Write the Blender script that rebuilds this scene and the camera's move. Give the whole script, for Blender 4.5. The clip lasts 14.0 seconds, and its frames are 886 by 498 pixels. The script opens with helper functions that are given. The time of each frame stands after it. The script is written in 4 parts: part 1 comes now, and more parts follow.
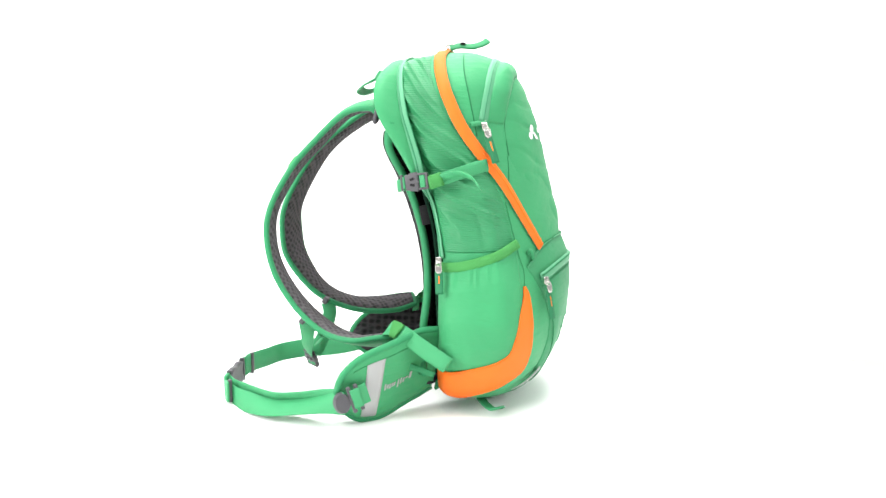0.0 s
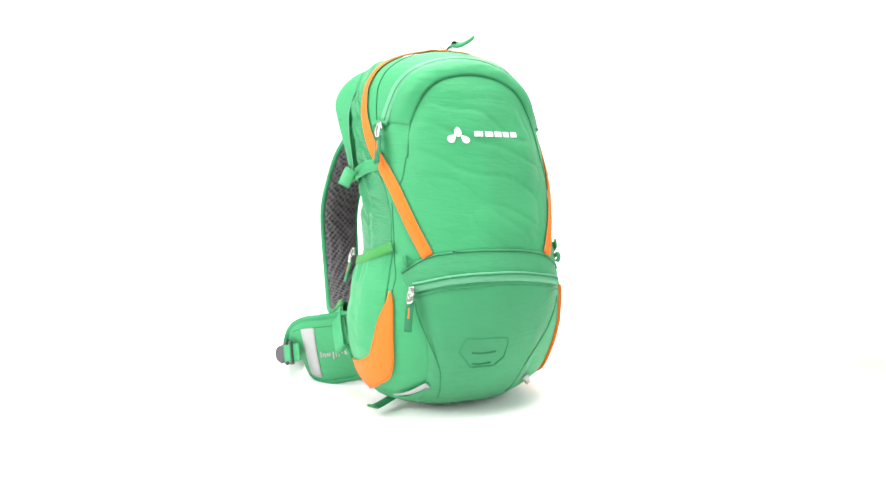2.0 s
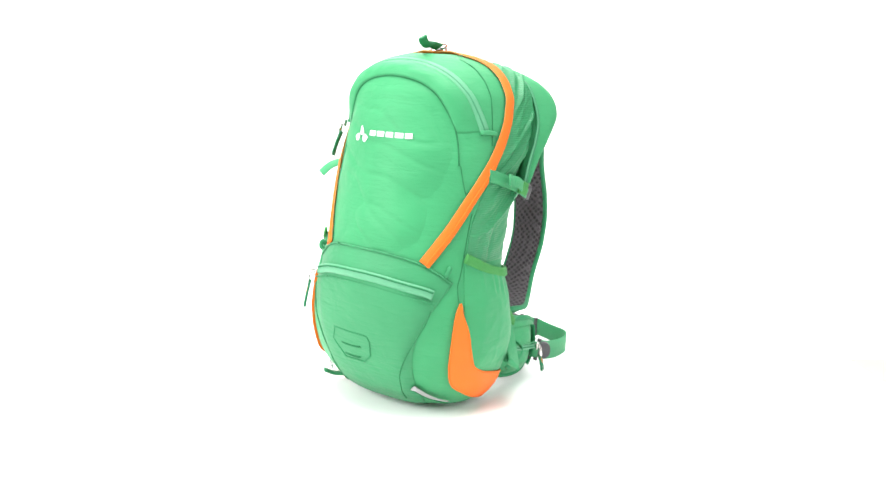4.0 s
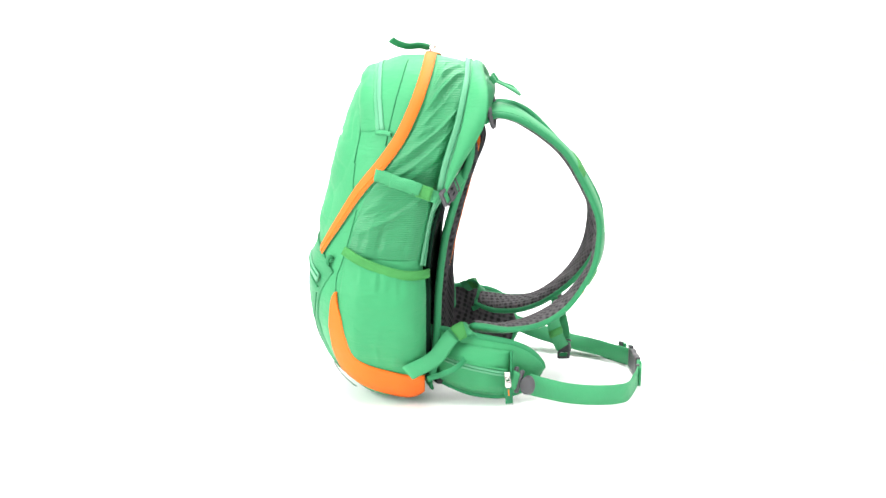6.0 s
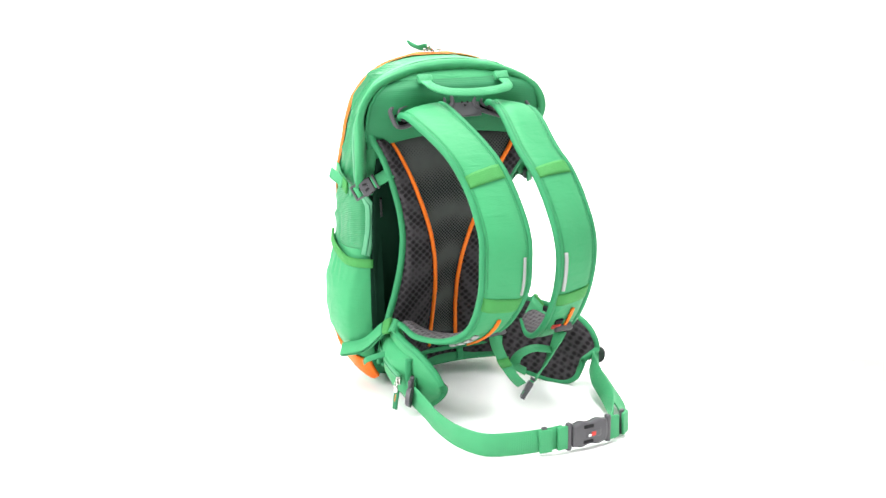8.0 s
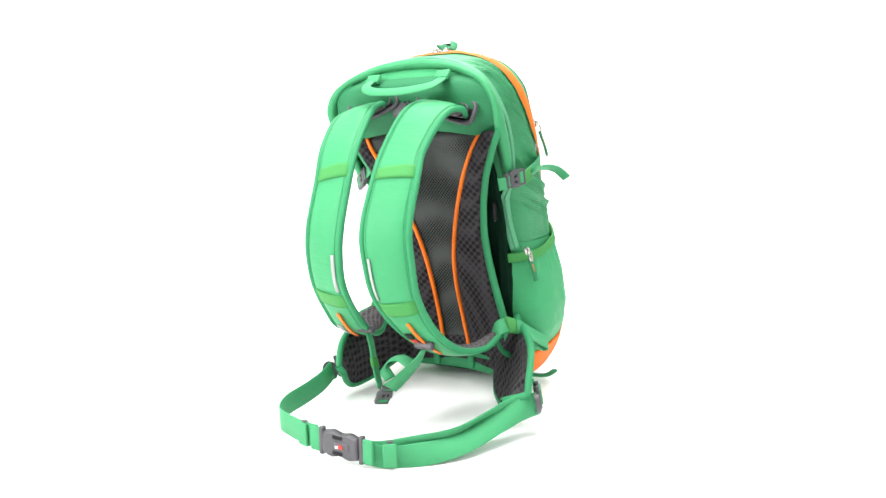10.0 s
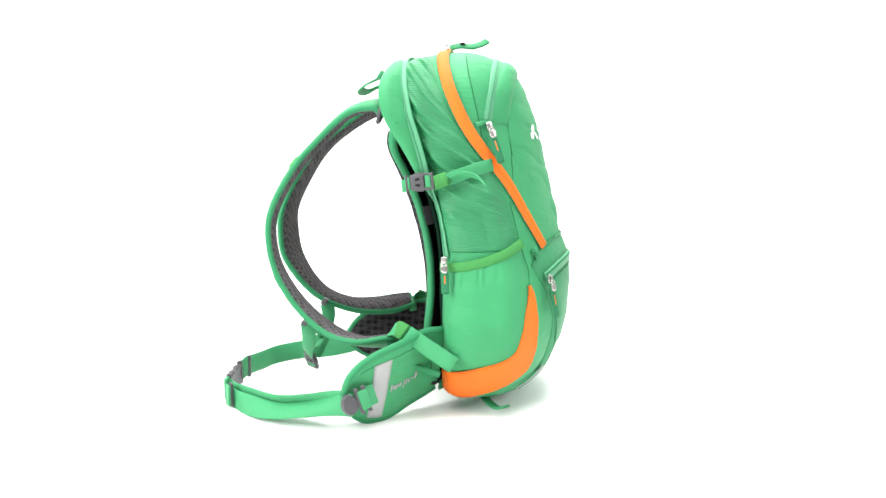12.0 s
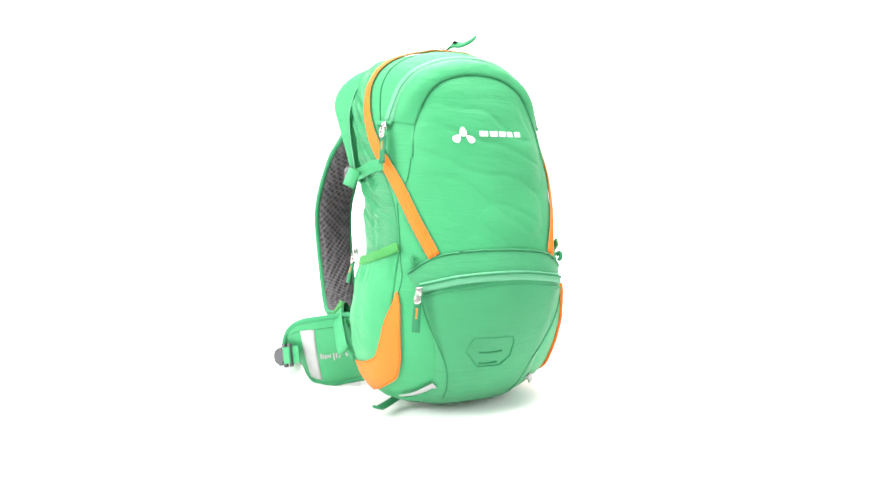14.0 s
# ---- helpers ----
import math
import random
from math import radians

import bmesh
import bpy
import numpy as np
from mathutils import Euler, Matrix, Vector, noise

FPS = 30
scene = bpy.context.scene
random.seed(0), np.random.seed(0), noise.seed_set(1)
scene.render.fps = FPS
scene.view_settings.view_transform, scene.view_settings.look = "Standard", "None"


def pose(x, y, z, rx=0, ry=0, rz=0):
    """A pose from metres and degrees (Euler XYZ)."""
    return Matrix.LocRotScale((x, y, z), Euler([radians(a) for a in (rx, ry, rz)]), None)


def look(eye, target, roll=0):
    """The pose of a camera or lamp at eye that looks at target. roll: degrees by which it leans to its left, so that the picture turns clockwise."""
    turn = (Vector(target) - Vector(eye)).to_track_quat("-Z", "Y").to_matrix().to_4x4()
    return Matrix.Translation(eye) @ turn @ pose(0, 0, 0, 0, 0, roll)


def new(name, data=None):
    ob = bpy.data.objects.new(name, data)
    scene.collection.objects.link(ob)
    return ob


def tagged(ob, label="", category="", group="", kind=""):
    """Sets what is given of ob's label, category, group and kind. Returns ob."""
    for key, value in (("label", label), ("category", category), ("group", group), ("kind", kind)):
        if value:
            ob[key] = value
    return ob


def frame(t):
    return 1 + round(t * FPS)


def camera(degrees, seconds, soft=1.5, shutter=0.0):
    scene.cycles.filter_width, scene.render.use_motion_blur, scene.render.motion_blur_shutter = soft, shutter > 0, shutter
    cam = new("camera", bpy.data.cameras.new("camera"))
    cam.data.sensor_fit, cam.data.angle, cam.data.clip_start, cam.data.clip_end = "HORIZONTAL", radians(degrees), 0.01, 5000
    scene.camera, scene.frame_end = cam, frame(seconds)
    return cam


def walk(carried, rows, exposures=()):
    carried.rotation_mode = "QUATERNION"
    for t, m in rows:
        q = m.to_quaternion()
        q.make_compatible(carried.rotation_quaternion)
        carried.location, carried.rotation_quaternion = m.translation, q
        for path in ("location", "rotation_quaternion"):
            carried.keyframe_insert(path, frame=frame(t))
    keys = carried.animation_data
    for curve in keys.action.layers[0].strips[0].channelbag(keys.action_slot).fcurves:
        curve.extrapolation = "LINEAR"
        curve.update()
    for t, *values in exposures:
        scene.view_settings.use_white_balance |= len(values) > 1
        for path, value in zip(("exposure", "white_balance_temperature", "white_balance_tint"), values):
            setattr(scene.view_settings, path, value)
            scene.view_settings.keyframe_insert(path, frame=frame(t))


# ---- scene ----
# camera stands still; the pack turns on its stand
cam = camera(55.16, 14.0)
CAM_POSE = Matrix.Translation((0, -1.2, 0.414)) @ pose(0, 0, 0, 90 - 10.45, 0, -0.204)
walk(cam, [(0, CAM_POSE), (14.0, CAM_POSE)], exposures=[(0, 0.22), (2.5, 0.14), (5.5, 0.22), (6.5, 0.23), (7.5, 0.25), (8.2, 0.20), (10.5, 0.25), (12.5, 0.20), (13.8, 0.16), (14.0, 0.42)])

# ---- world and lamps: a white light tent with softboxes ----
world = bpy.data.worlds.new("tent_light")
scene.world = world
world.use_nodes = True
world.node_tree.nodes["Background"].inputs[0].default_value = (1.0, 1.0, 1.0, 1)
world.node_tree.nodes["Background"].inputs[1].default_value = 0.55


def softbox(name, eye, target, w, h, power, color=(1, 1, 1)):
    data = bpy.data.lights.new(name, "AREA")
    data.shape, data.size, data.size_y, data.energy, data.color = "RECTANGLE", w, h, power, color
    ob = new(name, data)
    ob.matrix_world = look(eye, target)
    return ob


softbox("softbox_top", (0.0, -0.2, 2.0), (0, 0, 0), 1.4, 1.4, 64)
softbox("softbox_left", (-1.8, -1.0, 1.2), (0, 0, 0.2), 1.0, 1.0, 55)
softbox("softbox_right", (1.8, -1.0, 1.2), (0, 0, 0.2), 1.0, 1.0, 16)
softbox("softbox_back", (0.0, 1.2, 2.4), (0, 2.4, 0.4), 2.0, 0.8, 64)


# ---- materials ----
def material(name, color, rough=0.7, metal=0.0, spec=0.3, var=0.12, scale=14.0, sheen=0.0):
    m = bpy.data.materials.new(name)
    m.use_nodes = True
    nt = m.node_tree
    bs = nt.nodes["Principled BSDF"]
    bs.inputs["Roughness"].default_value = rough
    bs.inputs["Metallic"].default_value = metal
    bs.inputs["Specular IOR Level"].default_value = spec
    bs.inputs["Sheen Weight"].default_value = sheen
    bs.inputs["Sheen Roughness"].default_value = 0.5
    tc = nt.nodes.new("ShaderNodeTexCoord")
    no = nt.nodes.new("ShaderNodeTexNoise")
    no.inputs["Scale"].default_value = scale
    no.inputs["Detail"].default_value = 6
    nt.links.new(tc.outputs["Object"], no.inputs["Vector"])
    ramp = nt.nodes.new("ShaderNodeMix")
    ramp.data_type = "RGBA"
    ramp.inputs["A"].default_value = (*[c * (1 - var) for c in color], 1)
    ramp.inputs["B"].default_value = (*[min(1, c * (1 + var)) for c in color], 1)
    nt.links.new(no.outputs["Fac"], ramp.inputs["Factor"])
    nt.links.new(ramp.outputs["Result"], bs.inputs["Base Color"])
    return m


def node(m, kind, **sockets):
    n = m.node_tree.nodes.new(kind)
    for k, v in sockets.items():
        n.inputs[k.replace("_", " ")].default_value = v
    return n


def add_bump(m, height, strength, distance):
    """Chains one more bump in front of the shader's normal."""
    nt = m.node_tree
    bs = nt.nodes["Principled BSDF"]
    b = nt.nodes.new("ShaderNodeBump")
    b.inputs["Strength"].default_value = strength
    b.inputs["Distance"].default_value = distance
    nt.links.new(height, b.inputs["Height"])
    if bs.inputs["Normal"].links:
        nt.links.new(bs.inputs["Normal"].links[0].from_socket, b.inputs["Normal"])
    nt.links.new(b.outputs["Normal"], bs.inputs["Normal"])


def object_coords(m, scale=(1, 1, 1), turn=(0, 0, 0)):
    nt = m.node_tree
    tc, mp = nt.nodes.new("ShaderNodeTexCoord"), nt.nodes.new("ShaderNodeMapping")
    mp.inputs["Scale"].default_value = scale
    mp.inputs["Rotation"].default_value = turn
    nt.links.new(tc.outputs["Object"], mp.inputs["Vector"])
    return mp.outputs["Vector"]


def wrinkles(m, scale, strength, stretch=(1, 1, 1), distance=0.004):
    n = node(m, "ShaderNodeTexNoise", Scale=scale, Detail=3.0, Distortion=0.6)
    m.node_tree.links.new(object_coords(m, stretch), n.inputs["Vector"])
    add_bump(m, n.outputs["Fac"], strength, distance)


def weave(m, pitch, strength):
    for turn in ((0, 0, 0), (0, radians(90), 0)):
        wv = node(m, "ShaderNodeTexWave", Scale=pitch)
        wv.bands_direction = "Z"
        m.node_tree.links.new(object_coords(m, (1, 1, 1), turn), wv.inputs["Vector"])
        add_bump(m, wv.outputs["Fac"], strength, 0.0004)


GREEN = (0.038, 0.258, 0.102)
green = material("green_nylon", GREEN, 0.55, spec=0.22, var=0.12, sheen=0.04)
wrinkles(green, 20, 0.55, (1, 1, 1.6))
wrinkles(green, 70, 0.3, (0.45, 0.45, 2.6), 0.003)
weave(green, 260, 0.12)
dark_green = material("dark_green_polyester", (0.026, 0.194, 0.077), 0.7, spec=0.3, var=0.10)
wrinkles(dark_green, 26, 0.4)
weave(dark_green, 260, 0.15)
ribbed = material("ribbed_green_nylon", (0.022, 0.206, 0.077), 0.46, spec=0.4, var=0.12)
wrinkles(ribbed, 9, 0.35, (0.8, 1, 3.0), 0.010)
rib = node(ribbed, "ShaderNodeTexWave", Scale=112.0, Distortion=1.8, Detail=1.0)
rib.bands_direction = "Z"
ribbed.node_tree.links.new(object_coords(ribbed), rib.inputs["Vector"])
add_bump(ribbed, rib.outputs["Fac"], 0.42, 0.0011)
webbing = material("green_webbing", (0.039, 0.268, 0.107), 0.6, spec=0.35, var=0.08, scale=40)
weave(webbing, 420, 0.3)
zip_green = material("pale_green_zip_tape", (0.078, 0.290, 0.152), 0.5, spec=0.4, var=0.06, scale=60)
pocket_green = material("pocket_green_nylon", (0.031, 0.214, 0.086), 0.6, spec=0.3, var=0.12, sheen=0.05)
wrinkles(pocket_green, 20, 0.6)
wrinkles(pocket_green, 80, 0.4, (0.4, 0.4, 2.2), 0.003)
elastic = material("grass_green_elastic", (0.044, 0.238, 0.055), 0.7, var=0.1, scale=60)
weave(elastic, 420, 0.4)
binding = material("green_binding_tape", (0.023, 0.207, 0.081), 0.65, var=0.08, scale=60)
orange = material("orange_fabric", (0.74, 0.132, 0.008), 0.65, spec=0.3, var=0.06, scale=30)
weave(orange, 260, 0.15)
piping_orange = material("orange_piping", (0.748, 0.150, 0.007), 0.6, var=0.08, scale=60)
tab_green = material("deep_green_tab", (0.014, 0.145, 0.058), 0.65, spec=0.3, var=0.1, scale=60)
weave(tab_green, 420, 0.3)
coil_green = material("green_zip_coil", (0.030, 0.200, 0.090), 0.5, spec=0.4, var=0.1, scale=200)
thread = material("dark_green_thread", (0.017, 0.145, 0.056), 0.8, var=0.2, scale=90)
grey_plastic = material("grey_plastic", (0.058, 0.056, 0.062), 0.45, spec=0.45, var=0.08, scale=60)
metal = material("nickel", (0.58, 0.56, 0.53), 0.2, metal=1.0, var=0.05, scale=80)
white_print = material("white_print", (0.748, 0.766, 0.757), 0.6, var=0.03, scale=80)
reflective = material("silver_reflective_tape", (0.30, 0.305, 0.30), 0.45, spec=0.5, var=0.06, scale=50)
red_print = material("red_print", (0.484, 0.044, 0.035), 0.6, var=0.1)
black_rubber = material("black_rubber", (0.012, 0.012, 0.013), 0.6, spec=0.15, var=0.1)


def padding(name, dark, light, pitch, scale, turn, edge, strength):
    """Spacer fabric: dark wells in a lattice with paler ribs between them."""
    m = material(name, light, 0.9, spec=0.06, var=0.12, scale=60)
    nt = m.node_tree
    v = node(m, "ShaderNodeTexVoronoi", Scale=pitch, Randomness=0.0)
    nt.links.new(object_coords(m, scale, turn), v.inputs["Vector"])
    ramp = nt.nodes.new("ShaderNodeMapRange")
    ramp.inputs["From Min"].default_value, ramp.inputs["From Max"].default_value = edge
    nt.links.new(v.outputs["Distance"], ramp.inputs["Value"])
    mix = nt.nodes.new("ShaderNodeMix")
    mix.data_type = "RGBA"
    mix.inputs["A"].default_value = (*dark, 1)
    bs = nt.nodes["Principled BSDF"]
    nt.links.new(bs.inputs["Base Color"].links[0].from_socket, mix.inputs["B"])
    nt.links.new(ramp.outputs["Result"], mix.inputs["Factor"])
    nt.links.new(mix.outputs["Result"], bs.inputs["Base Color"])
    add_bump(m, ramp.outputs["Result"], strength, 0.002)
    return m


quilt = padding("grey_quilted_lining", (0.013, 0.012, 0.013), (0.046, 0.043, 0.046), 135, (0.7, 1, 1), (radians(45), 0, 0), (0.25, 0.6), 0.6)
quilt_strap = padding("grey_strap_lining", (0.052, 0.049, 0.052), (0.110, 0.103, 0.107), 160, (1, 1, 1), (radians(45), radians(35), 0), (0.2, 0.6), 0.9)
# near-black green: the shade of the gap behind the back, put into the colour
gap_shade = material("gap_shade", (0.004, 0.018, 0.010), 0.9, spec=0.05, var=0.2, scale=40)
mesh_grey = padding("dark_grey_air_mesh", (0.004, 0.008, 0.006), (0.060, 0.065, 0.062), 290, (0.2, 1, 1), (radians(45), 0, 0), (0.30, 0.46), 0.6)
yoke_rib = material("ribbed_yoke_cloth", (0.017, 0.155, 0.060), 0.7, spec=0.3, var=0.12)
wrinkles(yoke_rib, 18, 0.4)
rib2 = node(yoke_rib, "ShaderNodeTexWave", Scale=130.0, Distortion=0.6)
rib2.bands_direction = "Z"
yoke_rib.node_tree.links.new(object_coords(yoke_rib), rib2.inputs["Vector"])
add_bump(yoke_rib, rib2.outputs["Fac"], 0.22, 0.0008)

studio_floor = material("pale_studio_floor", (0.74, 0.76, 0.66), 0.6, spec=0.2, var=0.02, scale=3)
white_floor = material("white_table_laminate", (0.93, 0.93, 0.92), 0.6, spec=0.2, var=0.01, scale=3)


# ---- mesh helpers ----
def finish(ob, smooth=True):
    if smooth:
        for p in ob.data.polygons:
            p.use_smooth = True
    return ob


def part(name, bm, mat, parent, label="", smooth=True):
    bmesh.ops.recalc_face_normals(bm, faces=bm.faces[:])
    me = bpy.data.meshes.new(name)
    bm.to_mesh(me)
    bm.free()
    me.materials.append(mat)
    ob = new(name, me)
    ob.parent = parent
    if label:
        ob["label"] = label
    return finish(ob, smooth)


def cr(ctrl, n):
    """n points of a Catmull-Rom curve through the control tuples."""
    c = np.array(ctrl, float)
    c = np.vstack([2 * c[0] - c[1], c, 2 * c[-1] - c[-2]])
    out = []
    for s in np.linspace(0, len(ctrl) - 1, n):
        i = min(int(s), len(ctrl) - 2)
        t = s - i
        a, b, d, e = c[i:i + 4]
        out.append(0.5 * (2 * b + (d - a) * t + (2 * a - 5 * b + 4 * d - e) * t * t + (3 * b - a - 3 * d + e) * t ** 3))
    return [Vector(p) if len(p) == 3 else p for p in out]


def sweep(pts, sides, ring, closed=False, bm=None):
    """Sweeps a ring of (side, up) offsets along points; sides: the width's direction at each point."""
    bm = bm or bmesh.new()
    rows = []
    n = len(pts)
    for i, p in enumerate(pts):
        a, b = (pts[i - 1], pts[(i + 1) % n]) if closed else (pts[max(i - 1, 0)], pts[min(i + 1, n - 1)])
        t = (b - a).normalized()
        s = sides[i] - t * sides[i].dot(t)
        s.normalize()
        u = t.cross(s)
        r = ring(i / max(1, n - 1)) if callable(ring) else ring
        rows.append([bm.verts.new(p + s * x + u * y) for x, y in r])
    k = len(rows[0])
    for i in range(n if closed else n - 1):
        q, r = rows[i], rows[(i + 1) % n]
        for j in range(k):
            bm.faces.new((q[j], q[(j + 1) % k], r[(j + 1) % k], r[j]))
    if not closed:
        bm.faces.new(rows[0][::-1])
        bm.faces.new(rows[-1])
    return bm


def flat_ring(w, h):
    """A strap's rounded section."""
    a, b, c = w / 2, h / 2, min(h * 0.4, w * 0.3)
    return [(-a, -b + c), (-a + c, -b), (0, -b), (a - c, -b), (a, -b + c), (a, b - c), (a - c, b), (0, b), (-a + c, b), (-a, b - c)]


def round_ring(r, k=8):
    return [(r * math.cos(2 * math.pi * i / k), r * math.sin(2 * math.pi * i / k)) for i in range(k)]


def tube(pts, r, closed=False, k=8):
    sides = []
    for i, p in enumerate(pts):
        t = (pts[min(i + 1, len(pts) - 1)] - pts[max(i - 1, 0)]).normalized()
        ref = Vector((0, 1, 0)) if abs(t.y) < 0.9 else Vector((1, 0, 0))
        sides.append(ref.cross(t))
    return sweep(pts, sides, round_ring(r, k), closed)


def ribbon(pts, normals, w, h, lift=0.0):
    """A strip whose flat side faces along the normals."""
    n = len(pts)
    sides, pos = [], []
    for i, p in enumerate(pts):
        t = (pts[min(i + 1, n - 1)] - pts[max(i - 1, 0)]).normalized()
        sides.append(t.cross(normals[i]))
        pos.append(p + normals[i] * lift)
    ring = (lambda s: flat_ring(w(s), h)) if callable(w) else flat_ring(w, h)
    return sweep(pos, sides, ring)


def box(m, sx, sy, sz, bevel=0.001, bm=None):
    """A bevelled block centred on the pose m."""
    bm = bm or bmesh.new()
    r = bmesh.ops.create_cube(bm, size=1, matrix=m @ Matrix.Diagonal((sx, sy, sz, 1)))
    edges = list({e for v in r["verts"] for e in v.link_edges})
    bmesh.ops.bevel(bm, geom=edges, offset=min(bevel, 0.3 * min(sx, sy, sz)), segments=2, affect="EDGES", profile=0.6)
    return bm


def basis(p, x, z):
    """A pose at p with its x axis along x and z axis near z."""
    x = x.normalized()
    y = z.cross(x).normalized()
    z = x.cross(y)
    return Matrix((( x.x, y.x, z.x, p.x), (x.y, y.y, z.y, p.y), (x.z, y.z, z.z, p.z), (0, 0, 0, 1)))


def sheet(fn, nu, nv, thick, closed_u=False):
    """A closed sheet: fn(u, v) gives a point and its normal; it reaches thick inwards."""
    bm = bmesh.new()
    top, bot = [], []
    for j in range(nv):
        a, b = [], []
        for i in range(nu):
            p, n = fn(i / (nu - 1), j / (nv - 1))
            a.append(bm.verts.new(p))
            b.append(bm.verts.new(p - n * thick))
        top.append(a)
        bot.append(b)
    for j in range(nv - 1):
        for i in range(nu - 1):
            bm.faces.new((top[j][i], top[j][i + 1], top[j + 1][i + 1], top[j + 1][i]))
            bm.faces.new((bot[j][i], bot[j + 1][i], bot[j + 1][i + 1], bot[j][i + 1]))
    loop = [(0, i) for i in range(nu)] + [(j, nu - 1) for j in range(1, nv)] + [(nv - 1, i) for i in range(nu - 2, -1, -1)] + [(j, 0) for j in range(nv - 2, 0, -1)]
    for (j, i), (l, k) in zip(loop, loop[1:] + loop[:1]):
        bm.faces.new((top[j][i], bot[j][i], bot[l][k], top[l][k]))
    return bm


# ---- the studio ----
FLOOR = -0.008


def plain(name, verts, faces, mat, label, category):
    me = bpy.data.meshes.new(name)
    me.from_pydata(verts, [], faces)
    me.materials.append(mat)
    return tagged(new(name, me), label, category, kind="structure")


def slab(x0, x1, y0, y1, z0, z1):
    v = [(x, y, z) for z in (z0, z1) for y in (y0, y1) for x in (x0, x1)]
    return v, [(0, 2, 3, 1), (4, 5, 7, 6), (0, 1, 5, 4), (2, 6, 7, 3), (0, 4, 6, 2), (1, 3, 7, 5)]


def build_studio():
    """A white table whose edge shows beside the pack, a white wall behind it and the studio floor below."""
    plain("table_top", *slab(-2.6, 0.657, -3.0, 2.30, FLOOR - 0.03, FLOOR), white_floor, "white matt photo table top under the pack", "table")
    plain("wall_back", *slab(-5.0, 5.0, 2.40, 2.46, -0.75, 3.6), white_floor, "white backdrop wall, brightly lit", "wall")
    plain("floor", *slab(-5.0, 5.0, -4.0, 2.40, -0.78, -0.75), studio_floor, "pale studio floor below the table", "floor")


build_studio()

# ---- the pack's body form ----
FORM = np.array([
    (-0.006, 0.030, 0.090, 0.062), (0.0, 0.015, 0.112, 0.096), (0.01, 0.006, 0.128, 0.112), (0.03, 0.004, 0.148, 0.127),
    (0.05, 0.004, 0.160, 0.135), (0.08, 0.004, 0.172, 0.140), (0.11, 0.004, 0.180, 0.1415), (0.15, 0.003, 0.184, 0.138),
    (0.19, 0.004, 0.180, 0.130), (0.225, 0.001, 0.171, 0.126), (0.25, -0.004, 0.165, 0.125), (0.30, -0.020, 0.152, 0.1255),
    (0.345, -0.044, 0.140, 0.1255), (0.38, -0.064, 0.130, 0.124), (0.41, -0.072, 0.118, 0.117), (0.43, -0.068, 0.106, 0.104),
    (0.443, -0.055, 0.093, 0.089), (0.452, -0.038, 0.080, 0.072), (0.4575, -0.020, 0.068, 0.054), (0.462, 0.006, 0.050, 0.028)])
FORM[2:-6, 2] -= 0.0045
ZS = np.linspace(FORM[0, 0], FORM[-1, 0], 475)
CURVES = []
for col in (1, 2, 3):
    v = np.interp(ZS, FORM[:, 0], FORM[:, col])
    pad = np.concatenate([2 * v[0] - v[10:0:-1], v, 2 * v[-1] - v[-2:-12:-1]])
    k = np.hanning(21)
    CURVES.append(np.convolve(pad, k / k.sum(), "valid"))
N_BACK = 4.5


def fullness(z, y):
    """How boxy the front half is at a height; the load sits lopsided, so the flanks differ."""
    if y < 0:
        return float(np.interp(z, [0.0, 0.06, 0.12, 0.165, 0.21, 0.30, 0.36, 0.42], [2.1, 2.0, 1.75, 1.55, 1.48, 1.52, 1.55, 1.9]))
    return float(np.interp(z, [0.0, 0.06, 0.12, 0.165, 0.21, 0.30, 0.36, 0.42], [2.15, 2.3, 2.3, 2.25, 2.15, 2.0, 1.92, 1.95]))


def section(z):
    xb, xf, w = (float(np.interp(z, ZS, c)) for c in CURVES)
    return xb, xf, xb + 0.46 * (xf - xb), max(w, 0.004)


def form(p):
    """Below 0 inside the body."""
    if p.z < ZS[0] or p.z > ZS[-1]:
        return 1.0
    xb, xf, xm, w = section(p.z)
    n = fullness(p.z, p.y) if p.x > xm else N_BACK
    a = xf - xm if p.x > xm else xm - xb
    return (abs(p.x - xm) / a) ** n + (abs(p.y) / w) ** n - 1


def snap(p):
    """The body's skin on the way from its core to p, and the skin's normal."""
    p = Vector(p)
    c = Vector((0.045, 0, min(max(p.z, 0.07), 0.37)))
    d = (p - c).normalized()
    lo, hi = 0.0, 0.4
    for _ in range(26):
        m = (lo + hi) / 2
        if form(c + d * m) < 0:
            lo = m
        else:
            hi = m
    q = c + d * lo
    e = 0.0015
    g = []
    for ax in (Vector((e, 0, 0)), Vector((0, e, 0)), Vector((0, 0, e))):
        g.append(form(q + ax) - form(q - ax))
    n = Vector(g)
    if n.length < 1e-9 or n.dot(d) < 0:
        n = d.copy()
    return q, n.normalized()


def front_point(y, z):
    xb, xf, xm, w = section(z)
    n = fullness(z, y)
    t = max(0.0, 1 - (abs(y) / w) ** n)
    return Vector((xm + (xf - xm) * t ** (1 / n), y, z))


def skin(points, n):
    """A curve on the skin through the control points: points and normals."""
    got = [snap(p) for p in cr(points, n)]
    return [g[0] for g in got], [g[1] for g in got]


def mirror(points, s):
    return [(x, y * s, z) for x, y, z in points]


def strip(name, points, w, h, mat, parent, label="", n=40, lift=0.0):
    p, nn = skin(points, n)
    return part(name, ribbon(p, nn, w, h, lift), mat, parent, label)


